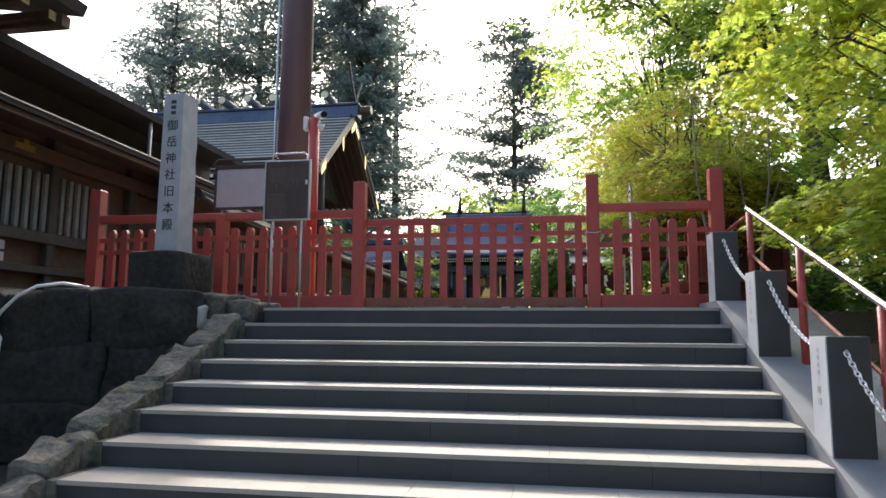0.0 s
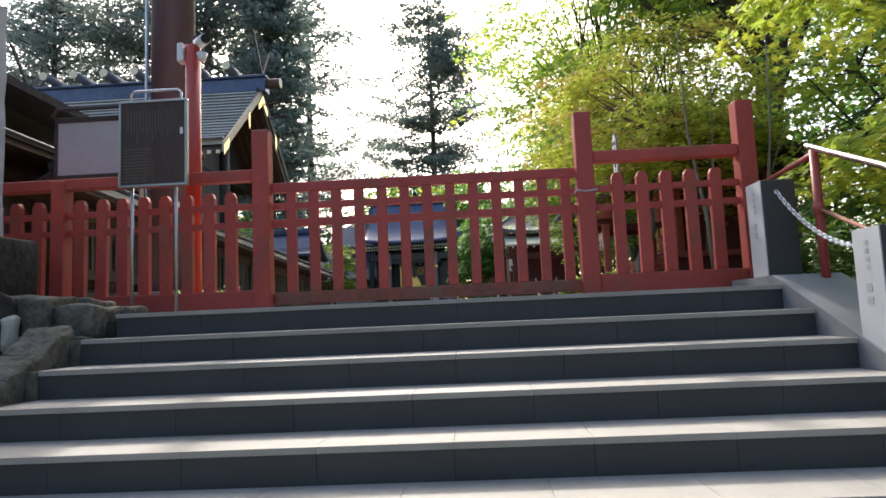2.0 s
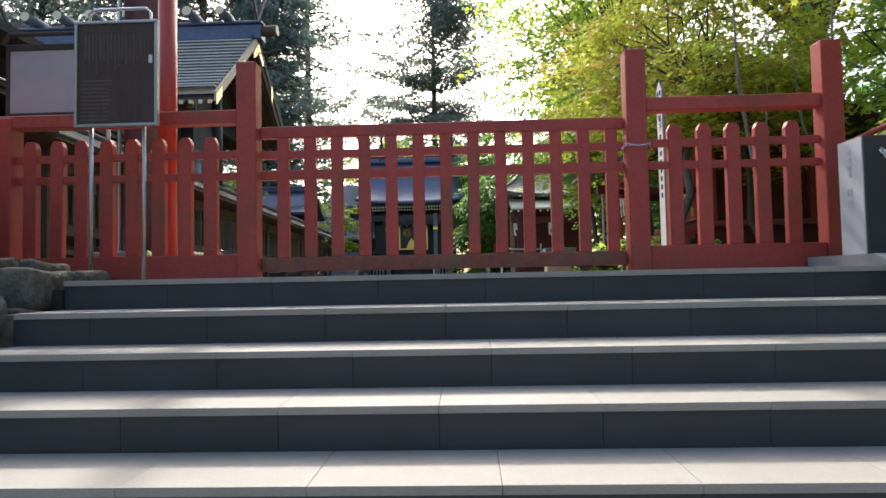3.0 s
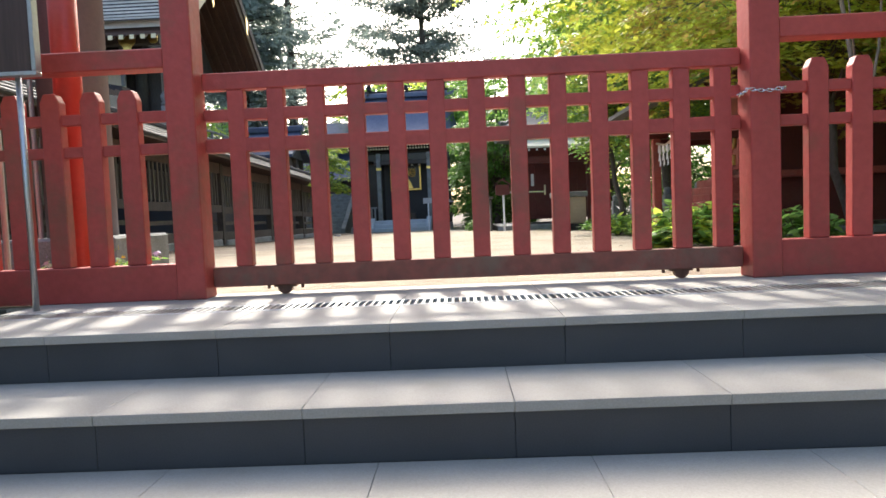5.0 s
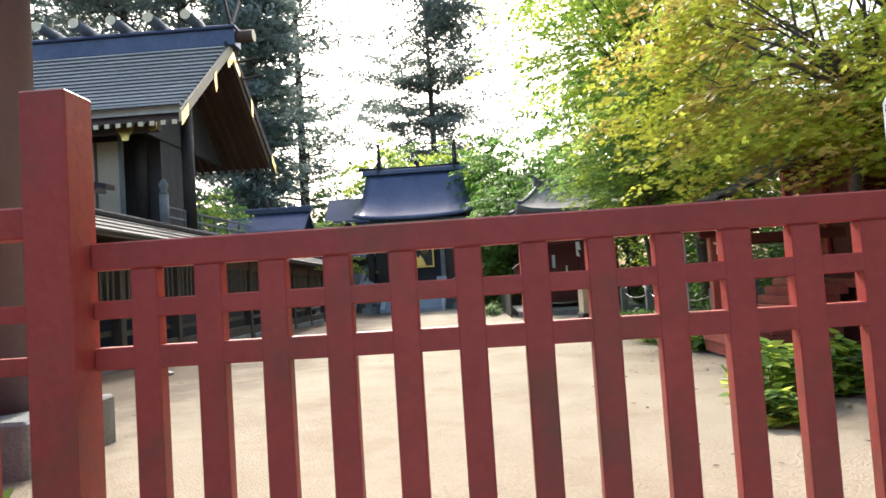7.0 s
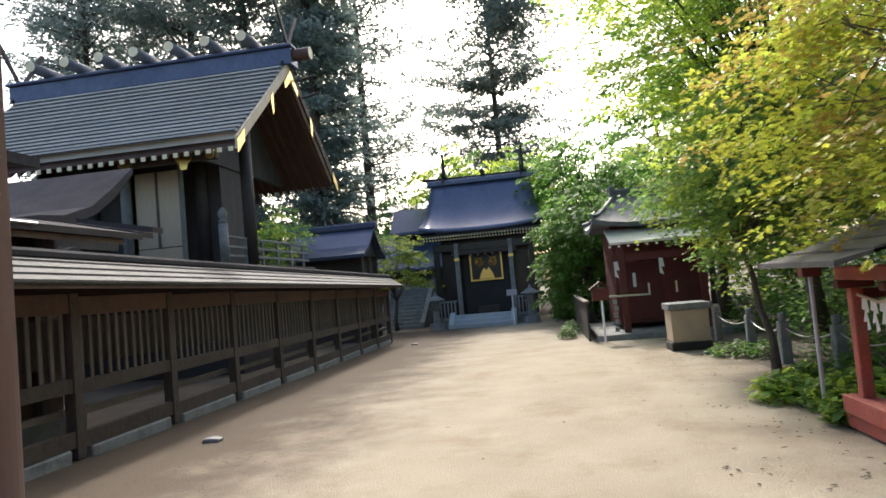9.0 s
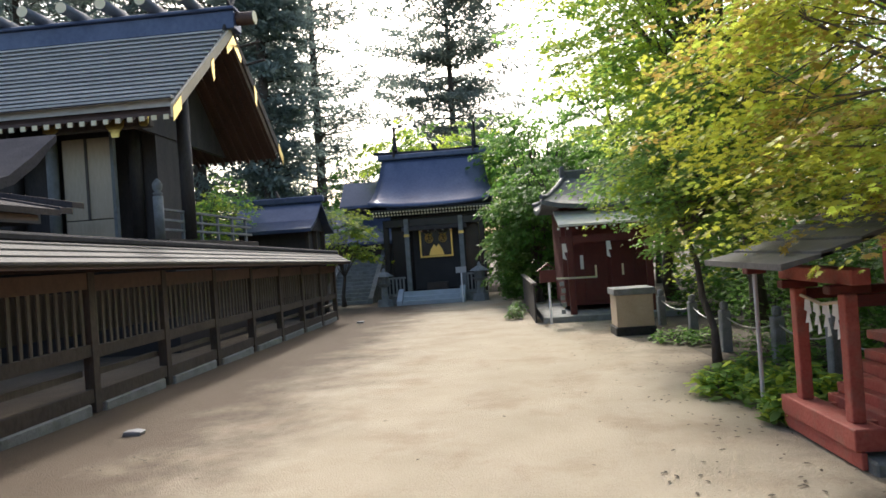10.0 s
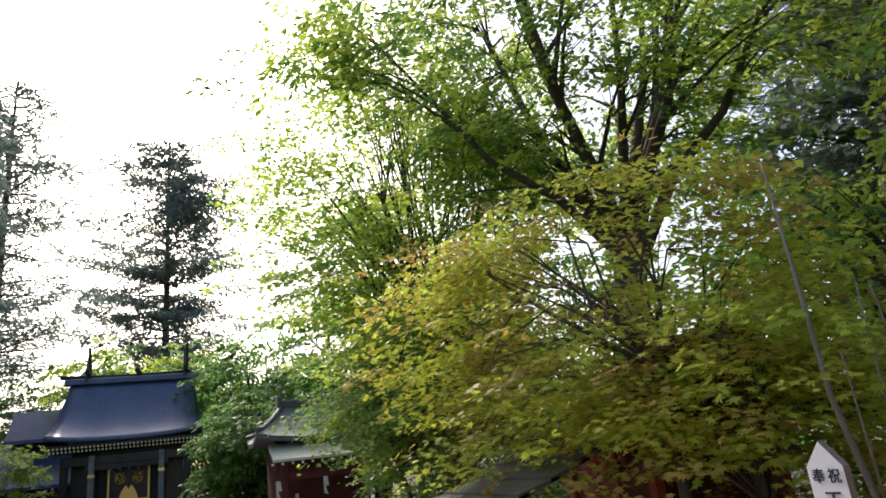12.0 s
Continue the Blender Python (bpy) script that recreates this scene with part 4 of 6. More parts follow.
b = tube([(-7.9, 14.6, FLOOR - 0.02), (-7.9, 14.6, FLOOR + 0.95)], 0.11, 14)
tube([(-7.9, 14.6, FLOOR + 0.95 + h) for h in (0, 0.06, 0.1, 0.16, 0.26, 0.34, 0.4)], [0.075, 0.11, 0.06, 0.1, 0.115, 0.07, 0.01], 14, b)
part("newel_finial", b, STONE_OLD, hall, smooth=True)
# low connecting roof in front
cr = thing("corridor_roof", (-11.5, 11.3, -0.2), "low dark curved corridor roof on posts", "corridor")
prof = [(9.6, 3.05), (10.3, 3.12), (11.0, 3.35), (11.6, 3.75), (12.2, 4.3), (12.2, 4.42), (11.5, 3.9), (10.9, 3.5), (10.2, 3.27), (9.6, 3.22)]
part("roof", prism(prof, "x", -19, -8.55), ROOF_BARK, cr)
part("soffit_beam", box(-19, -8.9, 10.2, 12.1, 2.75, 3.0), WOOD_DARK, cr)
for x in (-8.95, -10.4, -12.2, -14):
    part("post", box(x - 0.08, x + 0.08, 10.4, 10.56, -0.3, 2.76), STONE_OLD if x > -9 else WOOD_DARK, cr)
part("lower_roof", prism([(8.6, 2.30), (8.6, 2.36), (10.2, 2.72), (10.2, 2.62)], "x", -16, -8.3), ROOF_BARK, cr)
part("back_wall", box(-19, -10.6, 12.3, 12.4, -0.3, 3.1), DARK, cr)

# ---- long roofed building beside the stairs ----
lb = thing("side_building", (-7.5, 3, 0), "long dark timber building with deep eaves and slatted windows", "building")
part("lower_roof", prism([(-6.0, 2.50), (-6.0, 2.58), (-7.2, 2.86), (-7.2, 2.76)], "y", -6, 8.2), ROOF_BARK, lb)
for k in range(3):
    part("eave_end", prism([(-6.0, 2.50 + 0.03 * k * k), (-6.0, 2.58 + 0.03 * k * k), (-7.2, 2.86 + 0.02 * k * k), (-7.2, 2.76 + 0.02 * k * k)], "y", 8.2 + 0.25 * k, 8.45 + 0.25 * k), ROOF_BARK, lb)
part("upper_roof", prism([(-6.0, 3.22), (-6.0, 3.31), (-8.8, 3.66), (-8.8, 3.5)], "y", -6, 6.6), ROOF_BARK, lb)
part("upper_eave_edge", box(-6.03, -5.99, -6, 6.6, 3.2, 3.32), ROOF_DARK, lb)
part("gutter", tube([(-5.985, -6, 2.575), (-5.985, 6.5, 2.575)], 0.013, 8), GALV, lb, "thin bright gutter")
part("downpipe", tube([(-6.1, 3.1, 3.2), (-6.1, 3.1, 2.6)], 0.03, 8), GALV, lb)
part("upper_wall", box(-9.0, -6.9, -5.9, 6.5, 2.87, 3.45), WOOD_DARK, lb)
part("soffit", prism([(-6.05, 2.42), (-6.05, 2.495), (-7.0, 2.72), (-7.0, 2.62)], "y", -5.9, 8.1), WOOD_RED, lb)
part("wall", box(-9.0, -7.0, -5.8, 8.0, LOW, 2.75), WOOD_RED, lb)
part("plinth", box(-9.05, -6.9, -5.9, 8.3, LOW, 0.32), STONE_OLD, lb)
for y in np.arange(-5.4, 8.2, 1.85):
    part("post", box(-7.0, -6.86, y - 0.08, y + 0.08, 0.3, 2.6, 0.01), WOOD_DARK, lb)
part("eave_beam", box(-6.98, -6.83, -5.8, 8.2, 2.2, 2.42, 0.01), WOOD_RED, lb)
part("sill_beam", box(-6.98, -6.83, -5.8, 8.2, 1.0, 1.16, 0.01), WOOD_DARK, lb)
part("low_beam", box(-6.98, -6.83, -5.8, 8.2, 0.55, 0.66, 0.01), WOOD_DARK, lb)
me = mesh_of("window_slat", box(-6.96, -6.90, -0.035, 0.035, 1.18, 2.05, 0.004), STONE_OLD)
for y in np.arange(-3.4, 3.4, 0.17):
    ob = new("window_slat", me)
    ob.parent = lb
    ob.location = Vector((0, y, 0)) - lb.location
for y0 in (0.55, 0.9):
    for z0 in (0.70, 0.86):
        part("lattice_pane", box(-6.90, -6.885, y0, y0 + 0.28, z0 - 0.02, z0 + 0.1), BOARD_WHITE, lb)
part("wall_panel", box(-6.99, -6.93, -3.4, 0.5, 0.68, 0.98), PLASTER, lb, "ochre boarded panel")
part("gold_mount", prism([(1.15, 2.27), (1.5, 2.27), (1.5, 2.36), (1.38, 2.36), (1.38, 2.43), (1.28, 2.43), (1.28, 2.36), (1.15, 2.36)], "x", -6.825, -6.81), GOLD, lb)
# upper eave corner of the neighbouring hall
ue = thing("eave_corner", (-6.2, -0.2, LOW), "overhanging timber eave corner with pale rafter tips", "eave")
part("eave_roof", prism([(-12, 5.0), (-12, 4.7), (-5.2, 3.62), (-5.15, 3.76)], "y", -6, 0.3), ROOF_BARK, ue)
for k in range(7):
    r = part("rafter", box(-6.8, -5.45, -2.5 + k * 0.42, -2.4 + k * 0.42, 3.5, 3.6), WOOD_RED, ue)
    part("rafter_tip", box(-5.449, -5.435, -2.505 + k * 0.42, -2.395 + k * 0.42, 3.495, 3.605), OCHRE, r)
part("eave_beam", box(-7.0, -6.75, -6, 0.1, 3.2, 3.5), WOOD_RED, ue)
part("corner_beam", box(-6.8, -5.35, 0.12, 0.26, 3.45, 3.6), WOOD_RED, ue)
part("post", box(-7.0, -6.75, -0.5, -0.25, LOW, 3.2), WOOD_RED, ue)
hs = thing("hose", (-4.8, -0.4, 0.1), "white garden hose looping over the wall", "hose")
part("hose_tube", tube([(-4.55, -0.1, 0.22), (-4.68, -0.35, 0.25), (-4.86, -0.5, 0.21), (-5.05, -0.54, 0.1), (-5.2, -0.56, -0.05), (-5.27, -0.57, -0.2), (-5.18, -0.57, -0.34), (-5.2, -0.57, -0.5), (-5.4, -0.6, -1.0), (-5.45, -0.65, LOW + 0.02)], 0.019, 10), WHITE, hs, smooth=True)

# ---- small blue-roofed hall further back ----
sm = thing("small_hall", (-8.8, 25, -0.4), "small dark hall with a blue copper roof and ridge finials", "shrine hall")
for s in (-1, 1):
    part("roof_slope", prism([(25 + s * 1.7, 2.78), (25 + s * 1.7, 2.9), (25 + s * 0.9, 3.25), (25, 4.0), (25, 3.88), (25 + s * 0.9, 3.13)], "x", -10.05, -6.9), ROOF_BLUE, sm)
part("ridge", box(-10.3, -6.8, 24.85, 25.15, 3.95, 4.2, 0.03), ROOF_BLUE, sm)
for x in (-10.1, -8.55, -7.05):
    part("ridge_finial", prism([(x - 0.06, 4.2), (x + 0.06, 4.2), (x - 0.06, 4.5), (x - 0.14, 4.5)], "y", 24.95, 25.05), WOOD_DARK, sm)
part("body", box(-9.8, -7.3, 24.0, 26.2, -0.5, 2.95), WOOD_DARK, sm)
part("gable", prism([(23.9, 2.85), (26.1, 2.85), (25, 3.8)], "x", -7.3, -7.15), WOOD_DARK, sm)
for y in (23.9, 25.0, 26.1):
    part("gable_post", box(-7.3, -7.15, y - 0.07, y + 0.07, -0.5, 2.9), WOOD_FENCE, sm)

# ---- stone stairs and a second blue roof behind ----
bs = thing("back_stairs", (-7.6, 32, court(32)), "mossy grey stone stairs climbing the slope", "stairs", kind="structure")
me = mesh_of("stone_step", box(-1.05, 1.05, -0.17, 0.4, -0.17, 0.0, 0.012), STONE_OLD)
for k in range(13):
    piece("stone_step", me, bs, (-7.6, 31.6 + 0.34 * k, court(32) + 0.17 * (k + 1)))
part("stair_core", prism([(31.7, court(32) - 0.3), (36.2, court(32) - 0.3), (36.2, 1.7), (31.75, court(32) + 0.0)], "x", -8.6, -6.6), STONE_OLD, bs)
for x in (-8.72, -6.48):
    part("side_stone", prism([(31.3, court(32) - 0.3), (36.2, court(32) - 0.3), (36.2, 2.1), (31.3, court(32) + 0.25)], "x", x - 0.11, x + 0.11), STONE_OLD, bs)
b2 = thing("far_hall", (-6.6, 38, 0), "distant hall with a blue copper roof", "shrine hall")
part("roof", prism([(35.4, 2.4), (35.4, 2.55), (38, 4.6), (40.5, 2.55), (40.5, 2.4), (38, 4.4)], "x", -10.2, -4.0), ROOF_BLUE, b2)
part("upper_roof", prism([(36.6, 4.5), (36.6, 4.65), (38.2, 6.1), (39.8, 4.65), (39.8, 4.5)], "x", -8.9, -5.3), ROOF_BLUE, b2)
part("body", box(-9.6, -4.6, 36.2, 39.8, -0.8, 2.6), WOOD_DARK, b2)

# ---- central black and gold shrine with the blue roof ----
cs = thing("central_shrine", (-3.2, 31, court(29)), "black and gold lacquered shrine under a curved blue copper roof", "shrine")
G = court(28.5)
CX = -3.05


def curved_roof(y_eave, z_eave, y_ridge, z_ridge, x0, x1, flare, mat, parent, n=12, cols=14, thick=0.14):
    """A hollow-curved copper slope; its eave line lifts a little towards the ends."""
    b = bmesh.new()
    top, bot = [], []
    for j in range(n + 1):
        f = j / n
        y = y_eave + (y_ridge - y_eave) * f
        z = z_eave + (z_ridge - z_eave) * (0.45 * f + 0.55 * f * f)
        rt, rb = [], []
        for i in range(cols + 1):
            g = i / cols
            e = abs(2 * g - 1)
            x = x0 + (x1 - x0) * g + (2 * g - 1) * flare * (1 - f)
            zz = z + 0.22 * (e ** 3) * (1 - f) ** 2
            rt.append(b.verts.new((x, y, zz)))
            rb.append(b.verts.new((x, y, zz - thick)))
        top.append(rt)
        bot.append(rb)
    for j in range(n):
        for i in range(cols):
            b.faces.new((top[j][i], top[j][i + 1], top[j + 1][i + 1], top[j + 1][i]))
            b.faces.new((bot[j][i + 1], bot[j][i], bot[j + 1][i], bot[j + 1][i + 1]))
    for i in range(cols):
        b.faces.new((bot[0][i], bot[0][i + 1], top[0][i + 1], top[0][i]))
        b.faces.new((top[n][i], top[n][i + 1], bot[n][i + 1], bot[n][i]))
    for j in range(n):
        b.faces.new((bot[j + 1][0], bot[j][0], top[j][0], top[j + 1][0]))
        b.faces.new((top[j + 1][cols], top[j][cols], bot[j][cols], bot[j + 1][cols]))
    bmesh.ops.recalc_face_normals(b, faces=b.faces[:])
    return part("roof_slope", b, mat, parent, smooth=True)


curved_roof(28.85, 3.88, 31.1, 6.3, -5.42, -0.72, 0.42, ROOF_BLUE, cs)
curved_roof(34.0, 3.88, 31.1, 6.3, -5.42, -0.72, 0.42, ROOF_BLUE, cs)
part("ridge", box(-5.62, -0.5, 30.92, 31.28, 6.2, 6.46, 0.04), ROOF_BLUE, cs)
b = bmesh.new()
tube([(-5.8, 31.1, 6.55), (-4.6, 31.1, 6.5), (-3, 31.1, 6.48), (-1.6, 31.1, 6.5), (-0.32, 31.1, 6.57)], 0.09, 8, b)
part("ridge_cap", b, ROOF_DARK, cs)
for x in (-4.78, -1.05):
    for s in (-1, 1):
        part("forked_finial", prism([(31.1 + s * 0.15, 6.4), (31.1 + s * 0.32, 6.3), (31.1 - s * 0.42, 7.65), (31.1 - s * 0.54, 7.65)], "x", x - 0.05 + 0.055 * s, x + 0.05 + 0.055 * s), WOOD_DARK, cs)
for x in (-4.78, -2.92, -1.05):
    part("ridge_log", tube([(x, 30.6, 6.66), (x, 31.6, 6.66)], 0.1, 10), ROOF_DARK, cs)
for row, (yy, zz) in enumerate(((29.0, 3.62), (29.12, 3.50))):
    me = mesh_of("rafter_tip", box(-0.035, 0.035, yy - 0.02, yy, zz - 0.04, zz + 0.035), OCHRE)
    me2 = mesh_of("rafter", box(-0.035, 0.035, yy + 0.001, yy + 1.4, zz - 0.04, zz + 0.035), BLACK)
    for x in np.arange(-5.66, -0.5, 0.135):
        for m in (me, me2):
            ob = new(m.name.split(".")[0], m)
            ob.parent = cs
            ob.location = Vector((x, 0, 0)) - cs.location
part("eave_board", box(-5.76, -0.4, 29.05, 33.5, 3.66, 3.74), BLACK, cs)
part("head_beam", box(-5.3, -0.85, 29.5, 29.75, 2.95, 3.3, 0.02), BLACK, cs)
part("head_beam", box(-4.5, -1.6, 29.35, 29.5, 2.75, 2.95, 0.02), WOOD_DARK, cs)
for x in (-4.28, -1.86):
    part("front_column", box(x - 0.1, x + 0.1, 29.3, 29.5, G, 3.3, 0.015), STONE_OLD, cs, "grey weathered column")
    part("gold_band", box(x - 0.11, x + 0.11, 29.29, 29.51, 2.5, 2.62), GOLD, cs)
for x in (-5.25, -0.95):
    part("corner_column", box(x - 0.12, x + 0.12, 29.6, 29.84, G, 3.3, 0.015), BLACK, cs)
part("body", box(-5.1, -1.1, 30.3, 33.0, G, 3.65), BLACK, cs)
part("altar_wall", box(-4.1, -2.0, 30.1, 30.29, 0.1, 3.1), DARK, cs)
fr = bmesh.new()
for q in ((-3.80, -2.30, 1.52, 1.60), (-3.80, -2.30, 2.95, 3.03), (-3.80, -3.72, 1.60, 2.95), (-2.38, -2.30, 1.60, 2.95)):
    box(q[0], q[1], 30.0, 30.09, q[2], q[3], 0.01, bm=fr)
part("gold_frame", fr, GOLD, cs, "gilt panel frame")
part("lacquer_panel", box(-3.72, -2.38, 30.04, 30.08, 1.60, 2.95), BLACK, cs)
part("gold_cloud", prism([(-3.4, 1.61), (-2.7, 1.61), (-2.8, 1.9), (-2.95, 2.12), (-3.05, 1.98), (-3.15, 2.12), (-3.3, 1.9)], "y", 30.02, 30.038), GOLD, cs, "gilt scrollwork")
for x in (-3.38, -2.72):
    b = bmesh.new()
    for a in range(4):
        c, s = math.cos(a * math.pi / 2 + 0.785), math.sin(a * math.pi / 2 + 0.785)
        tube([(x + 0.05 * c, 30.03, 2.45 + 0.05 * s), (x + 0.22 * c, 30.03, 2.45 + 0.22 * s)], [0.05, 0.02], 6, b)
    tube([(x - 0.16, 30.03, 2.45), (x, 30.03, 2.61), (x + 0.16, 30.03, 2.45), (x, 30.03, 2.29), (x - 0.16, 30.03, 2.45)], 0.02, 6, b)
    part("gold_crest", b, GOLD, cs, "gilt lattice crest")
for k, x in enumerate((-3.7, -3.38, -3.05, -2.72, -2.38)):
    part("paper_streamer", prism([(x - 0.06, 2.98), (x + 0.06, 2.98), (x + 0.09, 2.84), (x + 0.02, 2.82), (x + 0.07, 2.7), (x - 0.03, 2.72), (x - 0.03, 2.84), (x - 0.09, 2.86)], "y", 29.93, 29.935), PAPER, cs, "white folded paper streamer")
part("offering_box", box(-3.55, -2.6, 29.55, 29.95, G + 0.35, G + 0.85, 0.02), WOOD_FENCE, cs)
part("floor", box(-5.3, -0.85, 29.2, 33, G - 0.05, G + 0.34), STONE_OLD, cs)
for xa, xb in ((-5.2, -4.4), (-1.74, -0.95)):
    part("rail_top", box(xa, xb, 28.95, 29.02, G + 1.12, G + 1.2), STONE_OLD, cs)
    part("rail_low", box(xa, xb, 28.95, 29.02, G + 0.4, G + 0.47), STONE_OLD, cs)
    for x in np.arange(xa + 0.06, xb, 0.16):
        part("baluster", box(x - 0.035, x + 0.035, 28.96, 29.01, G + 0.47, G + 1.12), STONE_OLD, cs)
fs = thing("shrine_steps", (-3.25, 28.2, G), "pale blue-grey stone steps before the shrine", "steps", kind="structure")
for k in range(3):
    part("stone_step", box(-4.5, -2.05, 28.15 + 0.3 * k, 29.1, G - 0.05 + 0.18 * k, G + 0.18 * (k + 1), 0.015), STONE_BLUE, fs)
for x in (-4.62, -1.93):
    part("side_stone", prism([(28.05, G - 0.1), (29.2, G - 0.1), (29.2, G + 0.66), (28.9, G + 0.66), (28.05, G + 0.2)], "x", x - 0.11, x + 0.11), STONE_BLUE, fs)


def lantern(x, y, z, s=1.0):
    ob = thing("stone_lantern", (x, y, z), "weathered grey stone lantern with a domed cap", "lantern", "stone lanterns")

    def at(h, r, n=6, h2=None, r2=None):
        return tube([(x, y, z + h * s), (x, y, z + (h2 or h) * s)], [r * s, (r2 or r) * s], n)
    part("base", at(0, 0.36, 6, 0.3, 0.3), STONE_OLD, ob)
    part("shaft", at(0.3, 0.15, 10, 0.85, 0.13), STONE_OLD, ob)
    part("platform", at(0.85, 0.2, 6, 1.0, 0.32), STONE_OLD, ob)
    part("fire_box", at(1.0, 0.2, 6, 1.28, 0.2), STONE_OLD, ob)
    part("cap", at(1.28, 0.44, 6, 1.48, 0.12), STONE_OLD, ob)
    part("finial", at(1.48, 0.1, 8, 1.66, 0.03), STONE_OLD, ob)


lantern(-5.25, 28.3, G)
lantern(-1.15, 28.3, G)
sg = thing("small_sign", (-1.9, 27.9, G), "small notice on a white pole by the steps", "sign")
part("pole", tube([(-1.9, 27.9, G), (-1.9, 27.9, G + 1.45)], 0.03, 8), WHITE, sg)
part("plate", box(-2.12, -1.68, 27.85, 27.88, G + 1.25, G + 1.5), BOARD_WHITE, sg)

# ---- red shrine under the pyramid roof, beyond the court's edge ----
rs = thing("red_shrine", (2.3, 17.6, court(17)), "old red painted shrine with a grey tiled roof", "shrine")
g2 = court(16.5)
apx = (2.45, 18.0, 3.6)
b = bmesh.new()
n = 8
ev = []
for k in range(4 * n):
    e, f = k // n, (k % n) / n
    c = [(0.75, 16.4), (4.05, 16.4), (4.05, 19.7), (0.75, 19.7)]
    p0, p1 = Vector(c[e]), Vector(c[(e + 1) % 4])
    q = p0.lerp(p1, f)
    lift = 0.18 * abs(2 * f - 1) ** 3
    ev.append((q.x, q.y, 2.72 + lift))
rows = []
for j in range(7):
    f = j / 6
    rows.append([b.verts.new((x + (min(max(x, 1.6), 3.2) - x) * f, y + (apx[1] - y) * f * 0.96, z + (apx[2] - z) * (0.55 * f + 0.45 * f * f))) for x, y, z in ev])
low_ring = [b.verts.new((x, y, z - 0.12)) for x, y, z in ev]
for u, v in zip([low_ring] + rows, rows):
    for k in range(4 * n):
        b.faces.new((u[k], u[(k + 1) % (4 * n)], v[(k + 1) % (4 * n)], v[k]))
b.faces.new(rows[-1])
b.faces.new(low_ring[::-1])
part("tiled_roof", b, TILE_GREY, rs)
for c in ((0.75, 16.4), (4.05, 16.4), (4.05, 19.7), (0.75, 19.7)):
    part("hip_ridge", tube([(c[0] + (min(max(c[0], 1.6), 3.2) - c[0]) * f, c[1] + (apx[1] - c[1]) * f, 2.98 - 0.08 * (f > 0) + (3.66 - 2.9) * (0.55 * f + 0.45 * f * f)) for f in (0, 0.2, 0.4, 0.6, 0.8, 0.96)], 0.06, 7), TILE_GREY, rs)
part("roof_ridge", box(1.52, 3.28, 17.87, 18.13, 3.52, 3.78, 0.03), TILE_GREY, rs)
for x in (1.5, 3.3):
    part("ridge_end_tile", box(x - 0.06, x + 0.06, 17.83, 18.17, 3.5, 3.9, 0.03), TILE_GREY, rs)
part("body", box(1.25, 3.6, 16.9, 19.3, g2 + 0.3, 2.75), RED_OLD_SHADED, rs)
part("porch_roof", prism([(15.75, 2.14), (15.75, 2.2), (16.95, 2.62), (16.95, 2.54)], "x", 1.08, 3.7), SHINGLE_PALE, rs)
for k in range(12):
    part("rafter_tip", box(1.05 + k * 0.23, 1.1 + k * 0.23, 15.77, 15.8, 2.07, 2.12), WHITE, rs)
for x in (1.35, 3.3):
    part("porch_post", box(x - 0.08, x + 0.08, 15.95, 16.11, g2 + 0.15, 2.2, 0.01), RED_OLD_SHADED, rs)
part("porch_beam", box(1.1, 3.5, 15.97, 16.09, 1.72, 1.9), RED_OLD_SHADED, rs)
part("platform", box(0.55, 4.0, 15.6, 19.6, g2 - 0.05, g2 + 0.16, 0.01), STONE_OLD, rs)
for x in (1.8, 2.5):
    part("door_panel", box(x, x + 0.6, 16.86, 16.895, g2 + 0.4, 1.7, 0.01), RED_OLD_SHADED, rs)
    part("gold_mount", box(x + 0.27, x + 0.32, 16.85, 16.859, 0.8, 1.1), OCHRE, rs)
part("name_plate", box(1.58, 1.66, 15.93, 15.95, 1.05, 1.4), BOARD_WHITE, rs)
for x in (1.2, 2.3):
    part("paper_streamer", prism([(x - 0.05, 1.72), (x + 0.05, 1.72), (x + 0.08, 1.5), (x, 1.5), (x + 0.05, 1.3), (x - 0.05, 1.35)], "y", 15.93, 15.935), PAPER, rs)
sf = thing("side_fence", (0.45, 18.5, g2), "dark board fence beside the red shrine", "fence")
for k in range(26):
    part("board", box(0.36, 0.4, 15.9 + k * 0.235, 16.12 + k * 0.235, g2 - 0.1, g2 + 0.95 + 0.01 * (k % 3), 0.004), WOOD_DARK, sf)
part("cap_rail", box(0.31, 0.45, 15.85, 22.05, g2 + 0.97, g2 + 1.03, 0.008), WOOD_SLAT, sf)
fb = thing("fortune_box", (0.85, 15.5, g2), "small red roofed notice box on a white pole", "sign")
part("pole", tube([(0.72, 15.4, g2), (0.72, 15.4, g2 + 1.25)], 0.03, 8), WHITE, fb)
part("box", box(0.5, 0.9, 15.32, 15.5, g2 + 1.05, g2 + 1.35, 0.008), RED_OLD_SHADED, fb)
part("roof", prism([(0.44, g2 + 1.33), (0.7, g2 + 1.52), (0.96, g2 + 1.33), (0.7, g2 + 1.47)], "y", 15.25, 15.55), RED_OLD_SHADED, fb)
part("rail", tube([(0.72, 15.4, g2 + 1.12), (1.9, 15.45, g2 + 1.1)], 0.025, 8), GALV, fb)
# small grey stack, lantern-like in outline, beside the pole
for k in range(5):
    part("tied_fortune", box(0.98 + 0.03 * (k % 2), 1.08 + 0.03 * (k % 2), 15.38, 15.42, g2 + 0.25 + 0.17 * k, g2 + 0.36 + 0.17 * k), STONE_OLD, fb)

for o in (rs, sf, fb):
    o.location += Vector((0.08, 1.2, -0.02))

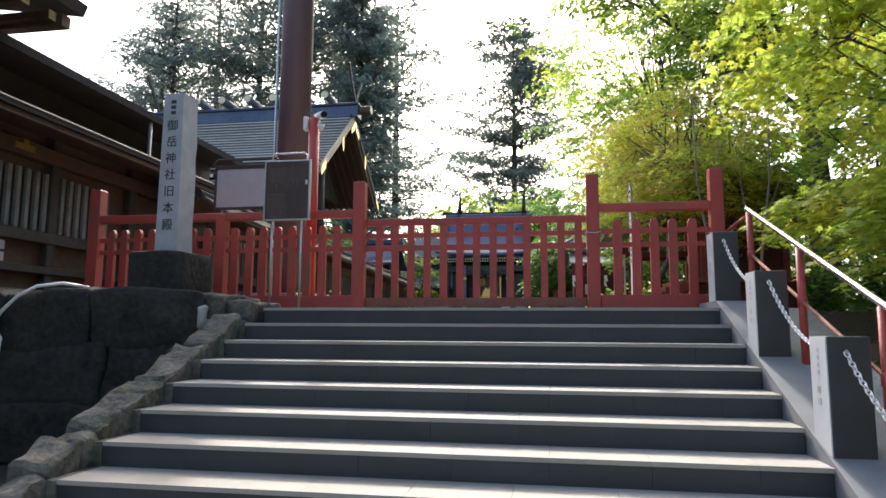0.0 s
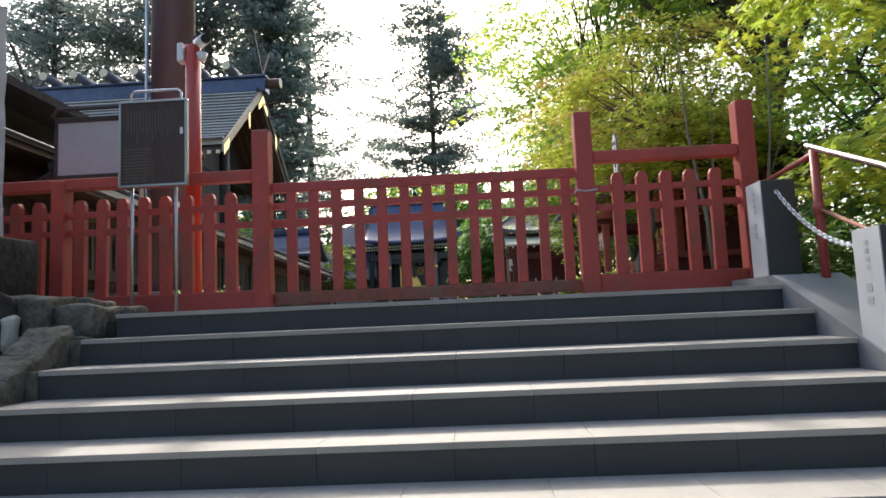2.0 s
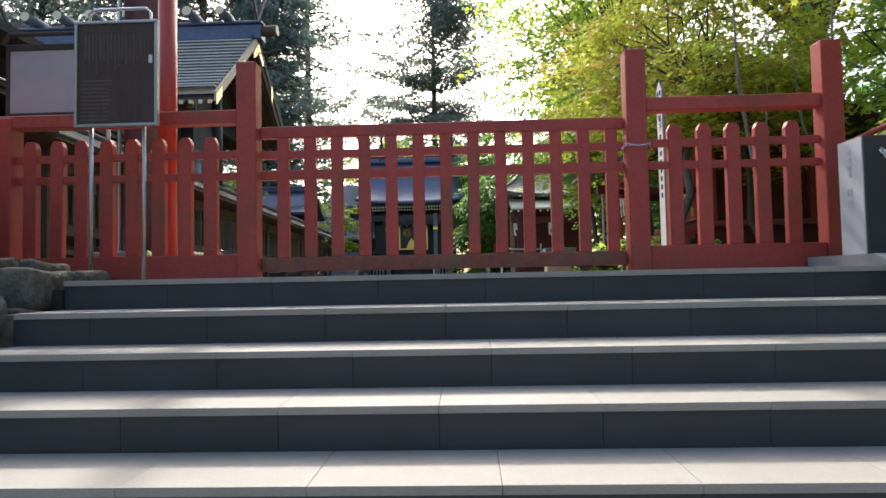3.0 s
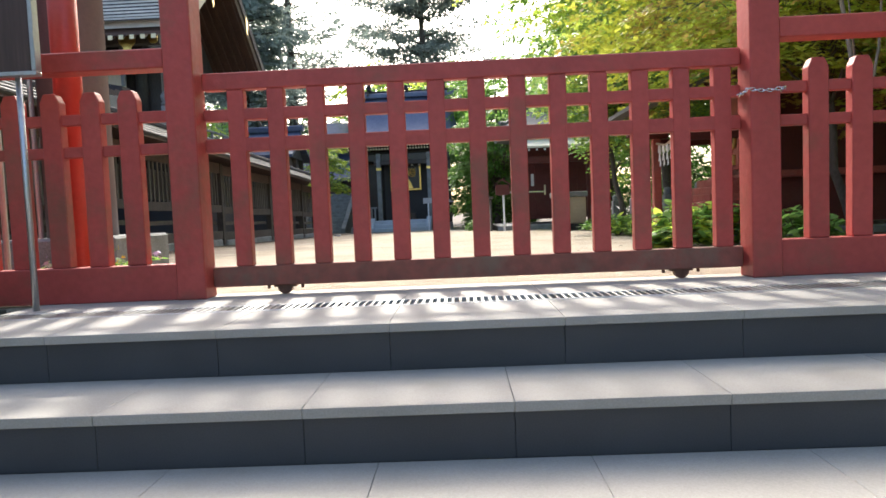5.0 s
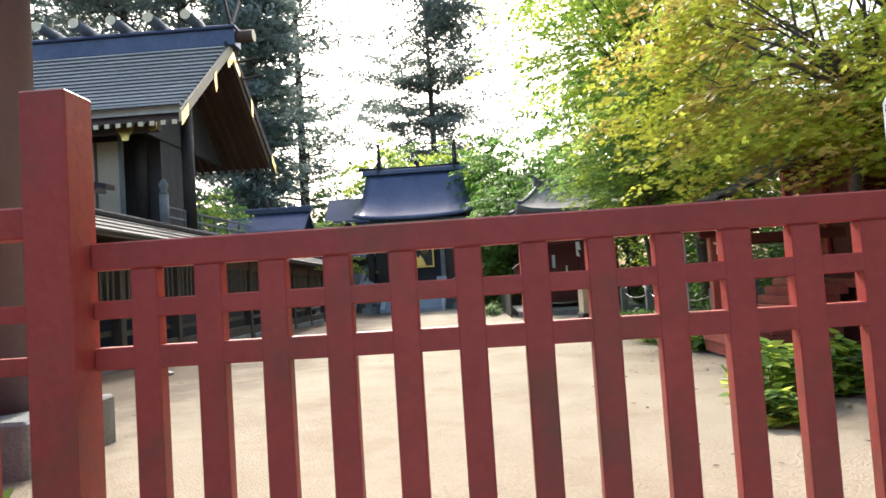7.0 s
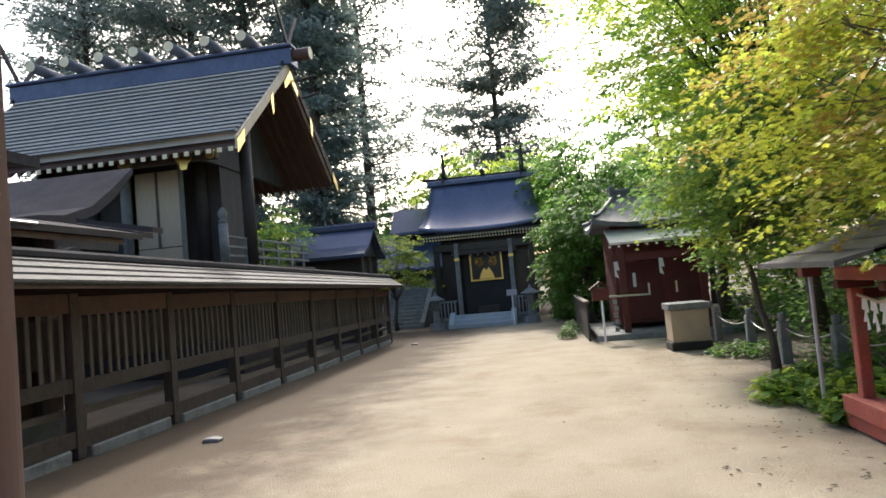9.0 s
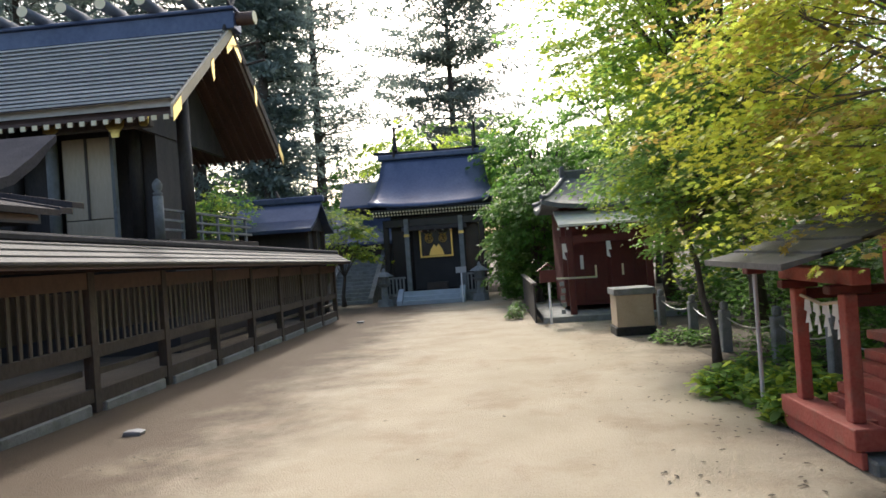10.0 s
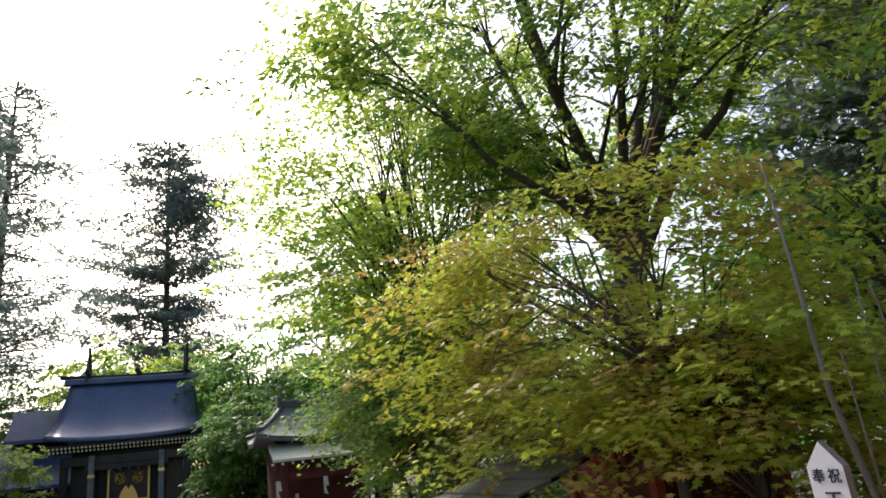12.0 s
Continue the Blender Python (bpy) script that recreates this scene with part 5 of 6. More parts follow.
# ---- stone offering block at the court's edge ----
ob = thing("stone_box", (2.2, 13.85, court(13.8)), "buff cement block with a grey slab lid and stone foot", "stone block")
g3 = court(13.8)
part("foot", roughen(box(1.80, 2.58, 13.5, 14.2, g3 - 0.06, g3 + 0.17, 0.02), 0.008, 6, 2), STONE_DARK, ob)
part("block", box(1.83, 2.55, 13.53, 14.17, g3 + 0.171, g3 + 0.80, 0.012, seg=2), PLASTER, ob)
part("lid", box(1.79, 2.59, 13.49, 14.21, g3 + 0.801, g3 + 0.93, 0.012, seg=2), STONE_OLD, ob, "weathered red-grey slab")

# ---- low stone posts with ropes ----
pp = [(3.05, 15.0), (3.1, 12.9), (3.0, 10.9), (3.25, 9.6), (3.3, 8.2), (3.5, 7.1)]
for x, y in pp:
    o = thing("stone_post", (x, y, court(y)), "square weathered stone post with a rounded head", "post", "low stone posts")
    part("shaft", roughen(box(x - 0.075, x + 0.075, y - 0.075, y + 0.075, court(y) - 0.1, court(y) + 0.64, 0.015), 0.006, 6, 1), STONE_OLD, o)
    part("head", box(x - 0.06, x + 0.06, y - 0.06, y + 0.06, court(y) + 0.635, court(y) + 0.78, 0.045, seg=2), STONE_OLD, o)
for (xa, ya), (xb, yb) in zip(pp, pp[1:]):
    o = thing("rope", (xa, ya, court(ya) + 0.5), "pale rope sagging between stone posts", "rope", "ropes")
    part("strand", tube([(xa + (xb - xa) * f, ya + (yb - ya) * f, court(ya + (yb - ya) * f) + 0.55 - 0.5 * f * (1 - f)) for f in np.linspace(0, 1, 9)], 0.012, 6), GALV, o, smooth=True)

# ---- miniature red shrine beside the path ----
ms = thing("miniature_shrine", (2.9, 5.8, 0), "small red painted wayside shrine with steps and shingled roof", "shrine")
g4 = court(5.8)
YN, YF2 = 5.42, 6.2
part("plinth", box(2.0, 5.0, 5.1, 6.7, g4 - 0.05, g4 + 0.10, 0.015), STONE_OLD, ms)
part("base_board", box(1.955, 1.998, YN - 0.22, YF2 + 0.22, g4 + 0.02, g4 + 0.14, 0.006), RED_STEP, ms)
part("sill", box(1.93, 2.15, YN - 0.2, YF2 + 0.2, g4 + 0.141, g4 + 0.30, 0.008), RED_STEP, ms)
for y in (YN, YF2):
    part("porch_post", box(2.0, 2.1, y - 0.05, y + 0.05, g4 + 0.301, 1.18, 0.012, seg=2), RED_STEP, ms)
    part("bracket", box(1.9, 2.2, y - 0.05, y + 0.05, 1.181, 1.25, 0.01), RED_OLD_SHADED, ms)
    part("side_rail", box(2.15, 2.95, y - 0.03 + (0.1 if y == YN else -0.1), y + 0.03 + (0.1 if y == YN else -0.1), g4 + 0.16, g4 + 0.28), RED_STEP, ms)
    part("tie_beam", box(2.1, 3.0, y - 0.035, y + 0.035, 1.08, 1.17, 0.006), RED_OLD_SHADED, ms)
part("porch_beam", box(1.98, 2.12, YN - 0.2, YF2 + 0.2, 1.251, 1.37, 0.01), RED_STEP, ms)
for k in range(6):
    part("stair_tread", box(2.16 + 0.08 * k, 2.56 + 0.08 * k, YN - 0.06, YF2 + 0.02, g4 + 0.16 + 0.088 * k, g4 + 0.247 + 0.088 * k, 0.006), RED_STEP, ms)
part("deck", box(2.95, 4.75, 5.1, 6.9, g4 + 0.66, g4 + 0.74, 0.006), RED_STEP, ms)
part("deck_base", box(3.05, 4.65, 5.2, 6.8, g4 + 0.141, g4 + 0.659), RED_OLD_SHADED, ms)
part("body", box(3.15, 4.5, 5.45, 6.75, g4 + 0.741, 2.1), RED_OLD_SHADED, ms)
for y in (5.43, 6.77):
    for x in (3.15, 4.5):
        part("corner_post", box(x - 0.05, x + 0.05, y - 0.05, y + 0.05, g4 + 0.741, 2.1, 0.008), RED_STEP, ms)
for y in (5.92, 6.24):
    d = part("door_leaf", box(3.1, 3.145, y, y + 0.29, g4 + 0.82, 1.75, 0.006), RED_STEP, ms)
    part("gold_disc", tube([(3.075, y + 0.145, 1.12), (3.098, y + 0.145, 1.12)], 0.095, 20), GOLD, d, "round gilt crest")
    part("gold_disc", box(3.085, 3.099, y + 0.09, y + 0.2, 0.82, 0.95), GOLD, d)
for s in (0, 1):
    for j in range(9):
        f0, f1 = j / 9, (j + 1.3) / 9

        def pr2(f):
            f = min(1, f)
            if s == 0:
                return (1.42 + 2.4 * f, 1.40 + 1.15 * (0.5 * f + 0.5 * f * f))
            return (5.35 - 1.53 * f, 1.75 + 0.80 * f)
        a, c = pr2(f0), pr2(f1)
        part("shingle_course", prism([(a[0], a[1]), (a[0], a[1] + 0.045), (c[0], c[1] + 0.02), (c[0], c[1])], "y", 5.0 - 0.16 * (s == 1 or f0 > 0.45), 6.6 + 0.16 * (s == 1 or f0 > 0.45)), SHINGLE, ms)
for y in (4.80, 6.80):
    part("bargeboard", prism([(2.45, 1.62), (2.45, 1.74), (3.82, 2.56), (5.4, 1.78), (5.4, 1.66), (3.82, 2.40)], "y", y - 0.025, y + 0.025), RED_OLD_SHADED, ms)
    part("gable", prism([(3.2, 2.0), (4.6, 2.0), (3.85, 2.42)], "y", y + (0.3 if y < 5 else -0.3) - 0.02, y + (0.3 if y < 5 else -0.3) + 0.02), RED_OLD_SHADED, ms)
part("ridge", box(3.72, 3.92, 4.75, 6.85, 2.52, 2.66, 0.02), ROOF_DARK, ms)
part("straw_rope", tube([(2.05, YN + 0.04, 1.12), (2.05, (YN + YF2) / 2, 1.07), (2.05, YF2 - 0.04, 1.12)], 0.014, 8), WOOD_BEIGE, ms)
for k in range(4):
    y = YN + 0.17 + 0.15 * k
    part("paper_streamer", prism([(y - 0.04, 1.09), (y + 0.04, 1.09), (y + 0.06, 1.0), (y + 0.01, 0.99), (y + 0.05, 0.89), (y - 0.01, 0.9), (y, 0.82), (y - 0.06, 0.84), (y - 0.02, 0.97), (y - 0.06, 0.98)], "x", 2.045, 2.049), PAPER, ms, "white folded paper streamer")

lp = thing("marker_pole", (1.95, 6.85, court(6.8)), "thin grey pole with a small red box on top", "pole")
part("shaft", tube([(1.95, 6.85, court(6.8) - 0.05), (1.95, 6.85, 1.28)], 0.02, 10), BOARD_WHITE, lp)
part("box", box(1.86, 2.04, 6.79, 6.91, 1.28, 1.42, 0.008), RED_OLD_SHADED, lp)
# bits on the sand
for k, (x, y) in enumerate(((-4.6, 7.4), (-4.75, 20.5))):
    o = thing("loose_stone", (x, y, court(y)), "small loose stone lying on the sand", "stone", "loose stones")
    part("stone", roughen(box(x - 0.1, x + 0.1, y - 0.07, y + 0.07, court(y) - 0.03, court(y) + 0.05, 0.02, seg=2), 0.03, 9, 1, k), GRANITE_SAWN, o, smooth=True)
# gilt ring crests on the central panel, each with three comma blades
for cx in (-3.36, -2.74):
    ring = [(cx + 0.17 * math.cos(a), 30.026, 2.36 + 0.17 * math.sin(a)) for a in np.linspace(0, math.tau, 25)]
    part("crest_ring", tube(ring, 0.022, 6), GOLD, cs, "round gilt crest")
    for k in range(3):
        a = k * math.tau / 3
        part("crest_blade", tube([(cx + r * math.cos(a + d), 30.026, 2.36 + r * math.sin(a + d)) for r, d in ((0.05, 0), (0.09, 0.4), (0.11, 0.9), (0.12, 1.5))], [0.04, 0.035, 0.025, 0.006], 6), GOLD, cs)

# ---- planting ----
R = np.random.default_rng(5)
MAPLE = star(5)
MAPLE_FAR = star(3, 0.42)
broadleaf("maple_tree", (5.4, 0.4, -0.4), (4.9, 0.8, 2.4), 0.09, (4.35, 0.8, 3.0), (2.1, 1.2, 1.2), 30, 15000, 0.14, MAPLE, (LEAF_LIME, LEAF_LIME, LEAF_YELLOW), "sunlit lime green maple overhanging the stairs", R, flat=0.5, clump=0.34, thin=0.25)
broadleaf("maple_tree", (5.2, -0.3, -0.9), (4.7, 0.2, 0.7), 0.08, (4.3, 0.1, 1.05), (1.35, 1.2, 0.5), 26, 6500, 0.13, MAPLE, (LEAF_LIME, LEAF_YELLOW), "low spreading maple beside the handrail", R, flat=0.75, clump=0.3, thin=0.14)
broadleaf("maple_tree", (2.0, 3.1, -0.02), (2.75, 4.6, 2.2), 0.06, (2.7, 5.4, 2.95), (1.5, 2.0, 1.25), 32, 19000, 0.086, MAPLE, (LEAF_YELLOW, LEAF_YELLOW, LEAF_LIME, LEAF_RUST), "yellow and rust tinted maple leaning over the small shrine", R, flat=0.7, clump=0.36, thin=0.15, low=5)
broadleaf("maple_tree", (2.53, 9.9, court(9.9)), (2.25, 10.3, 2.2), 0.06, (3.5, 10.6, 2.95), (1.35, 1.9, 1.75), 42, 34000, 0.105, MAPLE, (LEAF_LIME, LEAF_GREEN, LEAF_GREEN), "bright green maple with a slim leaning trunk", R, flat=0.68, clump=0.48, thin=0.14, low=4)
broadleaf("maple_tree", (4.6, 13.6, -0.2), (4.3, 13.8, 4.5), 0.16, (4.0, 13.8, 7.6), (2.9, 2.8, 4.6), 54, 36000, 0.15, MAPLE_FAR, (LEAF_GREEN, LEAF_LIME, LEAF_LIME), "tall green maple rising behind the rope posts", R, flat=0.65, clump=0.6, thin=0.2)
broadleaf("maple_tree", (3.35, 4.2, -0.03), (3.1, 4.3, 1.6), 0.05, (3.15, 4.4, 2.05), (1.2, 0.85, 0.85), 24, 11000, 0.086, MAPLE, (LEAF_RUST, LEAF_YELLOW, LEAF_LIME), "small rust coloured maple shading the wayside shrine", R, flat=0.7, clump=0.3, thin=0.16, low=4)


def big_tree(base, label, R):
    """A thick bole that forks into many steep limbs under an airy crown."""
    tr = thing("zelkova_tree", base, label, "tree")
    bm = bmesh.new()
    b = Vector(base)
    fork = b + Vector((0.1, 0, 5.5))
    tube([b, b + Vector((0.05, 0, 2)), b + Vector((-0.05, 0, 4)), fork], [0.42, 0.33, 0.29, 0.30], 12, bm)
    ends = []
    for k in range(16):
        a = k / 16 * math.tau + R.uniform(-0.2, 0.2)
        out = R.uniform(1.8, 5.0)
        h = R.uniform(4.5, 9.5) - 0.3 * out
        e = fork + Vector((math.cos(a) * out, math.sin(a) * out, h))
        m = fork.lerp(e, 0.4) + Vector((math.cos(a), math.sin(a), -0.25)) * out * 0.14
        r0 = R.uniform(0.09, 0.17)
        tube([fork - Vector((0, 0, R.uniform(0.1, 0.9))), fork.lerp(m, 0.5), m, m.lerp(e, 0.5), e], [r0, r0 * 0.85, r0 * 0.6, r0 * 0.35, r0 * 0.1], 6, bm, caps=False)
        for j in range(9):
            f = R.uniform(0.2, 1)
            p = fork.lerp(m, f * 2) if f < 0.5 else m.lerp(e, f * 2 - 1)
            aa = a + R.normal(0, 0.8)
            q = p + Vector((math.cos(aa), math.sin(aa), R.uniform(0.0, 0.9))) * R.uniform(1.0, 2.6)
            tube([p, p.lerp(q, 0.5) + Vector((0, 0, 0.15)), q], [r0 * 0.35, r0 * 0.2, 0.008], 4, bm, caps=False)
            ends += [p.lerp(q, 0.55), p.lerp(q, 0.8), q]
            for i in range(3):
                w = q + Vector(np.clip(R.normal(0, 0.6, 3), -0.8, 0.8))
                tube([p.lerp(q, 0.5), w], [0.014, 0.004], 3, bm, caps=False)
                ends.append(w)
    part("trunk", bm, BARK, tr, smooth=True)
    ends = np.array([tuple(e) for e in ends])
    sprays(ends, (b.x, b.y, 2.0), 44000, 0.14, OVAL, (LEAF_GREEN, LEAF_LIME), base, tr, R, 0.6, 0.5, 0.3)


big_tree((6.9, 10.2, -0.15), "tall broad tree with many steep limbs and airy green crown", R)
broadleaf("maple_tree", (7.0, 5.4, 0), (6.8, 5.4, 3.2), 0.13, (6.3, 5.0, 3.0), (1.8, 1.8, 2.0), 36, 10000, 0.16, MAPLE_FAR, (LEAF_LIME, LEAF_LIME, LEAF_GREEN), "shaded deep green maple beyond the small shrine", R, flat=0.6, clump=0.5)
broadleaf("maple_tree", (7.0, 3.0, -0.1), (6.8, 3.1, 3.2), 0.1, (6.7, 3.2, 5.3), (1.3, 1.2, 1.5), 22, 6000, 0.14, MAPLE_FAR, (LEAF_GREEN, LEAF_LIME), "green maple bough reaching over the court", R, flat=0.6, clump=0.4)
# bare saplings
for (x, y, lx) in ((2.75, 3.0, -0.15), (3.35, 3.1, 0.25)):
    o = thing("sapling", (x, y, court(y)), "thin pale leafless sapling", "tree", "bare saplings")
    b = tube([(x, y, -0.05), (x + lx * 0.3, y, 0.9), (x + lx, y + 0.1, 1.9), (x + lx * 1.2, y + 0.1, 3.2)], [0.028, 0.022, 0.016, 0.005], 7)
    tube([(x + lx * 0.3, y, 0.9), (x - lx * 0.5, y, 1.5), (x - lx * 0.9, y, 2.5)], [0.016, 0.011, 0.003], 5, b)
    tube([(x + lx * 0.7, y, 1.4), (x + lx * 1.6, y - 0.1, 2.1)], [0.01, 0.003], 5, b)
    part("trunk", b, BARK_PALE, o, smooth=True)

# tall cedars
conifer("cedar_tree", (-4.3, 80.6, -0.9), 43.5, 9.8, "tall dark cedar with layered boughs against the sky", R, 1.2, bare=0.14, size=0.8)
conifer("cedar_tree", (-14.8, 56, -0.8), 36, 7.0, "tall sparse cedar with layered boughs", R, 0.9, bare=0.1, size=0.5)
conifer("cedar_tree", (-11.9, 34, -0.6), 27, 2.7, "dense dark cedar behind the shrine hall", R, 3.2, bare=0.04, size=0.46)
conifer("cedar_tree", (-16.5, 36, -0.6), 30, 5.0, "dense dark cedar behind the shrine hall", R, 1.3, bare=0.12, size=0.46)
conifer("cedar_tree", (-22.0, 40, -0.6), 31, 5.4, "tall dark cedar behind the shrine hall", R, 1.3, bare=0.12, size=0.46)
conifer("cedar_tree", (-27.5, 37, -0.6), 27, 5.2, "tall dark cedar behind the shrine hall", R, 0.9, bare=0.1, size=0.46)
conifer("cedar_tree", (-33, 44, -0.6), 29, 5.6, "tall dark cedar behind the shrine hall", R, 0.7, bare=0.1, size=0.55)
conifer("cedar_tree", (-19.5, 52, -0.6), 34, 5.0, "tall dark cedar far behind the shrine hall", R, 0.8, bare=0.2, size=0.55)
conifer("cedar_tree", (-29, 46, -0.6), 33, 5.4, "tall dark cedar far behind the shrine hall", R, 0.8, bare=0.1, size=0.5)
conifer("cedar_tree", (13.2, 8.4, 0.2), 17, 3.8, "broad dark cedar in deep shade", R, 1.2, bare=0.03, size=0.45)
conifer("cedar_tree", (12.5, 4.0, 0.3), 19, 4.6, "broad dark cedar in deep shade", R, 1.0, bare=0.03, size=0.45)
conifer("cedar_tree", (10.0, 0.0, -0.4), 15, 4.0, "dark cedar on the bank", R, 0.8, bare=0.05, size=0.45)

# lower trees round the halls
broadleaf("garden_tree", (1.1, 25.0, -0.4), (1.0, 25.0, 2.2), 0.14, (1.2, 25.0, 2.5), (0.95, 1.4, 2.1), 34, 13000, 0.19, OVAL, (LEAF_DEEP, LEAF_GREEN), "dense deep green tree beside the central shrine", R, flat=0.5, clump=0.5, thin=0.5)
broadleaf("garden_tree", (-7.3, 29.4, -0.4), (-7.3, 29.4, 1.8), 0.1, (-7.4, 29.4, 2.6), (1.5, 1.2, 1.5), 20, 5000, 0.19, MAPLE, (LEAF_GREEN, LEAF_LIME), "small fresh green maple by the back stairs", R, flat=0.7, clump=0.35, thin=0.3)
broadleaf("garden_tree", (-10.9, 22.6, -0.3), (-10.9, 22.6, 2.5), 0.1, (-10.7, 22.6, 3.7), (1.3, 1.0, 1.1), 16, 4000, 0.17, MAPLE, (LEAF_LIME, LEAF_GREEN), "small bright green maple behind the veranda", R, flat=0.6, clump=0.35)
broadleaf("garden_tree", (-3.5, 37.5, -0.6), (-3.5, 37.5, 4.5), 0.2, (-3.4, 37.5, 6.9), (4.6, 1.6, 1.9), 34, 9000, 0.26, OVAL, (LEAF_GREEN, LEAF_LIME), "fresh green trees showing over the blue roof", R, flat=0.5, clump=0.6, thin=0.5)
broadleaf("garden_tree", (2.2, 31.0, -0.6), (2.2, 31.0, 3.4), 0.2, (2.3, 30.8, 5.2), (2.6, 2.2, 3.2), 30, 9000, 0.24, OVAL, (LEAF_GREEN, LEAF_DEEP), "green tree between the two shrines", R, flat=0.5, clump=0.6, thin=0.5)
broadleaf("garden_tree", (5.2, 22.0, -0.4), (5.0, 22, 4.0), 0.22, (4.8, 21.6, 6.3), (3.2, 3.0, 4.6), 34, 12000, 0.22, OVAL, (LEAF_GREEN, LEAF_DEEP), "tall green tree behind the red shrine", R, flat=0.5, clump=0.6, thin=0.5)

# woods that close the place: one tree, then copies round about
wood = broadleaf("forest_tree", (9.5, 27, -0.4), (9.5, 27, 5), 0.25, (9.5, 27, 6.2), (3.4, 3.4, 5.6), 30, 5000, 0.38, OVAL, (LEAF_DEEP, LEAF_DEEP), "shaded green forest tree at the edge of the grounds", R, flat=0.4, clump=0.8, group="forest edge", thin=0.6)
for k, (x, y, s) in enumerate(((16, 12, 1.2), (17, 3, 1.1), (14, -5, 1.0), (16, -13, 1.2), (4, 46, 1.0), (12, 40, 1.1), (-13, 60, 0.9), (-26, 56, 1.1), (-36, 34, 1.1), (-40, 22, 1.2), (9, -2, 0.55), (8, -9, 0.9), (-6, 62, 0.8), (20, 34, 1.3), (-2, -26, 1.1), (-12, -24, 1.2), (10, -22, 1.2), (-19, 44, 0.75), (3.6, 35, 0.7), (7.5, 33, 0.75), (0.6, 38, 0.6), (-10, 41, 0.6), (-10.5, 47, 0.9), (-4.5, 46, 0.95), (0.5, 45, 0.9), (-15.5, 46, 0.8))):
    c = copy_thing(wood, pose(x, y, -0.9, 0, 0, 47 * k))
    c.scale = (s, s, s)


# ---- shrubs and flowers ----
def shrub(x, y, w, h, n, size, mats, label, name="shrub"):
    z = court(y) if y > 0.9 else LOW
    o = thing(name, (x, y, z), label, "shrub", "low shrubs")
    b = bmesh.new()
    for k in range(9):
        a = R.uniform(0, math.tau)
        tube([(x, y, z - 0.02), (x + w * 0.5 * math.cos(a), y + w * 0.5 * math.sin(a), z + h * R.uniform(0.5, 0.9))], [0.008, 0.003], 4, b, caps=False)
    part("stem", b, BARK, o)
    for mt in mats:
        u = R.normal(0, 1, (n // len(mats), 3))
        u /= np.linalg.norm(u, axis=1)[:, None]
        u *= R.uniform(0.5, 1, (len(u), 1))
        at = np.stack([u[:, 0] * w, u[:, 1] * w, np.abs(u[:, 2]) * h + 0.03], -1)
        q = new("leaves", leaf_mesh("leaves", at, size, OVAL, mt, R, 0.7))
        q.parent = o


for (x, y, w, h) in ((1.12, 2.85, 0.14, 0.16), (1.4, 3.5, 0.34, 0.38), (1.85, 3.7, 0.3, 0.4), (2.25, 7.3, 0.38, 0.32), (1.95, 7.9, 0.42, 0.3), (2.35, 8.4, 0.4, 0.32), (2.1, 6.6, 0.3, 0.34), (2.65, 7.8, 0.4, 0.34), (2.6, 6.9, 0.3, 0.35)):
    shrub(x, y, w, h, 420, 0.13, (LEAF_GREEN, LEAF_LIME, LEAF_GREEN), "low broad-leaved green shrub at the sand's edge")
for (x, y, w, h) in ((2.6, 12.2, 0.5, 0.25), (3.0, 11.8, 0.5, 0.3), (-0.05, 18.5, 0.3, 0.35), (0.1, 20.0, 0.35, 0.4), (3.4, 10.2, 0.5, 0.4), (3.3, 9.2, 0.4, 0.35), (2.2, 2.9, 0.3, 0.3), (2.5, 3.6, 0.4, 0.3), (3.6, 8.8, 0.6, 0.5), (4.2, 11.5, 0.8, 0.6), (4.4, 8.6, 0.8, 0.7)):
    shrub(x, y, w, h, 300, 0.1, (LEAF_DEEP, LEAF_GREEN), "low green groundcover under the trees")
for (x, y, w, h) in ((4.8, 9.6, 0.9, 1.5), (5.2, 11.6, 1.0, 1.7), (5.0, 14.0, 1.0, 1.6), (5.6, 7.6, 0.9, 1.4), (6.4, 6.0, 1.0, 1.6), (5.6, 3.6, 0.8, 1.2), (4.6, 17.0, 0.9, 1.4), (6.6, 12.8, 1.2, 2.0), (6.4, 9.0, 1.0, 1.8)):
    shrub(x, y, w, h, 1100, 0.16, (LEAF_DEEP, LEAF_GREEN), "dense shaded bush under the trees", "bush")
for (x, y, w, h) in ((8.0, 16, 1.8, 3.0), (9.5, 19.5, 1.9, 3.2), (11, 22.5, 2.0, 3.4), (7.2, 20, 1.6, 2.6), (12, 14.5, 2.0, 3.4), (9.5, 12.5, 1.8, 2.8), (13.5, 18, 2.0, 3.2), (8.6, 24.5, 1.8, 3.0)):
    shrub(x, y, w, h, 1700, 0.24, (LEAF_DEEP, LEAF_DEEP), "tall shaded bush at the forest edge", "bush")
for (x, y, w, h) in ((3.4, -0.3, 0.5, 0.5), (3.6, -1.6, 0.6, 0.6), (3.5, -3.0, 0.6, 0.6), (4.4, -1.0, 0.8, 0.9)):
    shrub(x, y, w, h + 0.9, 500, 0.12, (LEAF_DEEP, LEAF_GREEN), "green undergrowth on the bank beside the stairs")
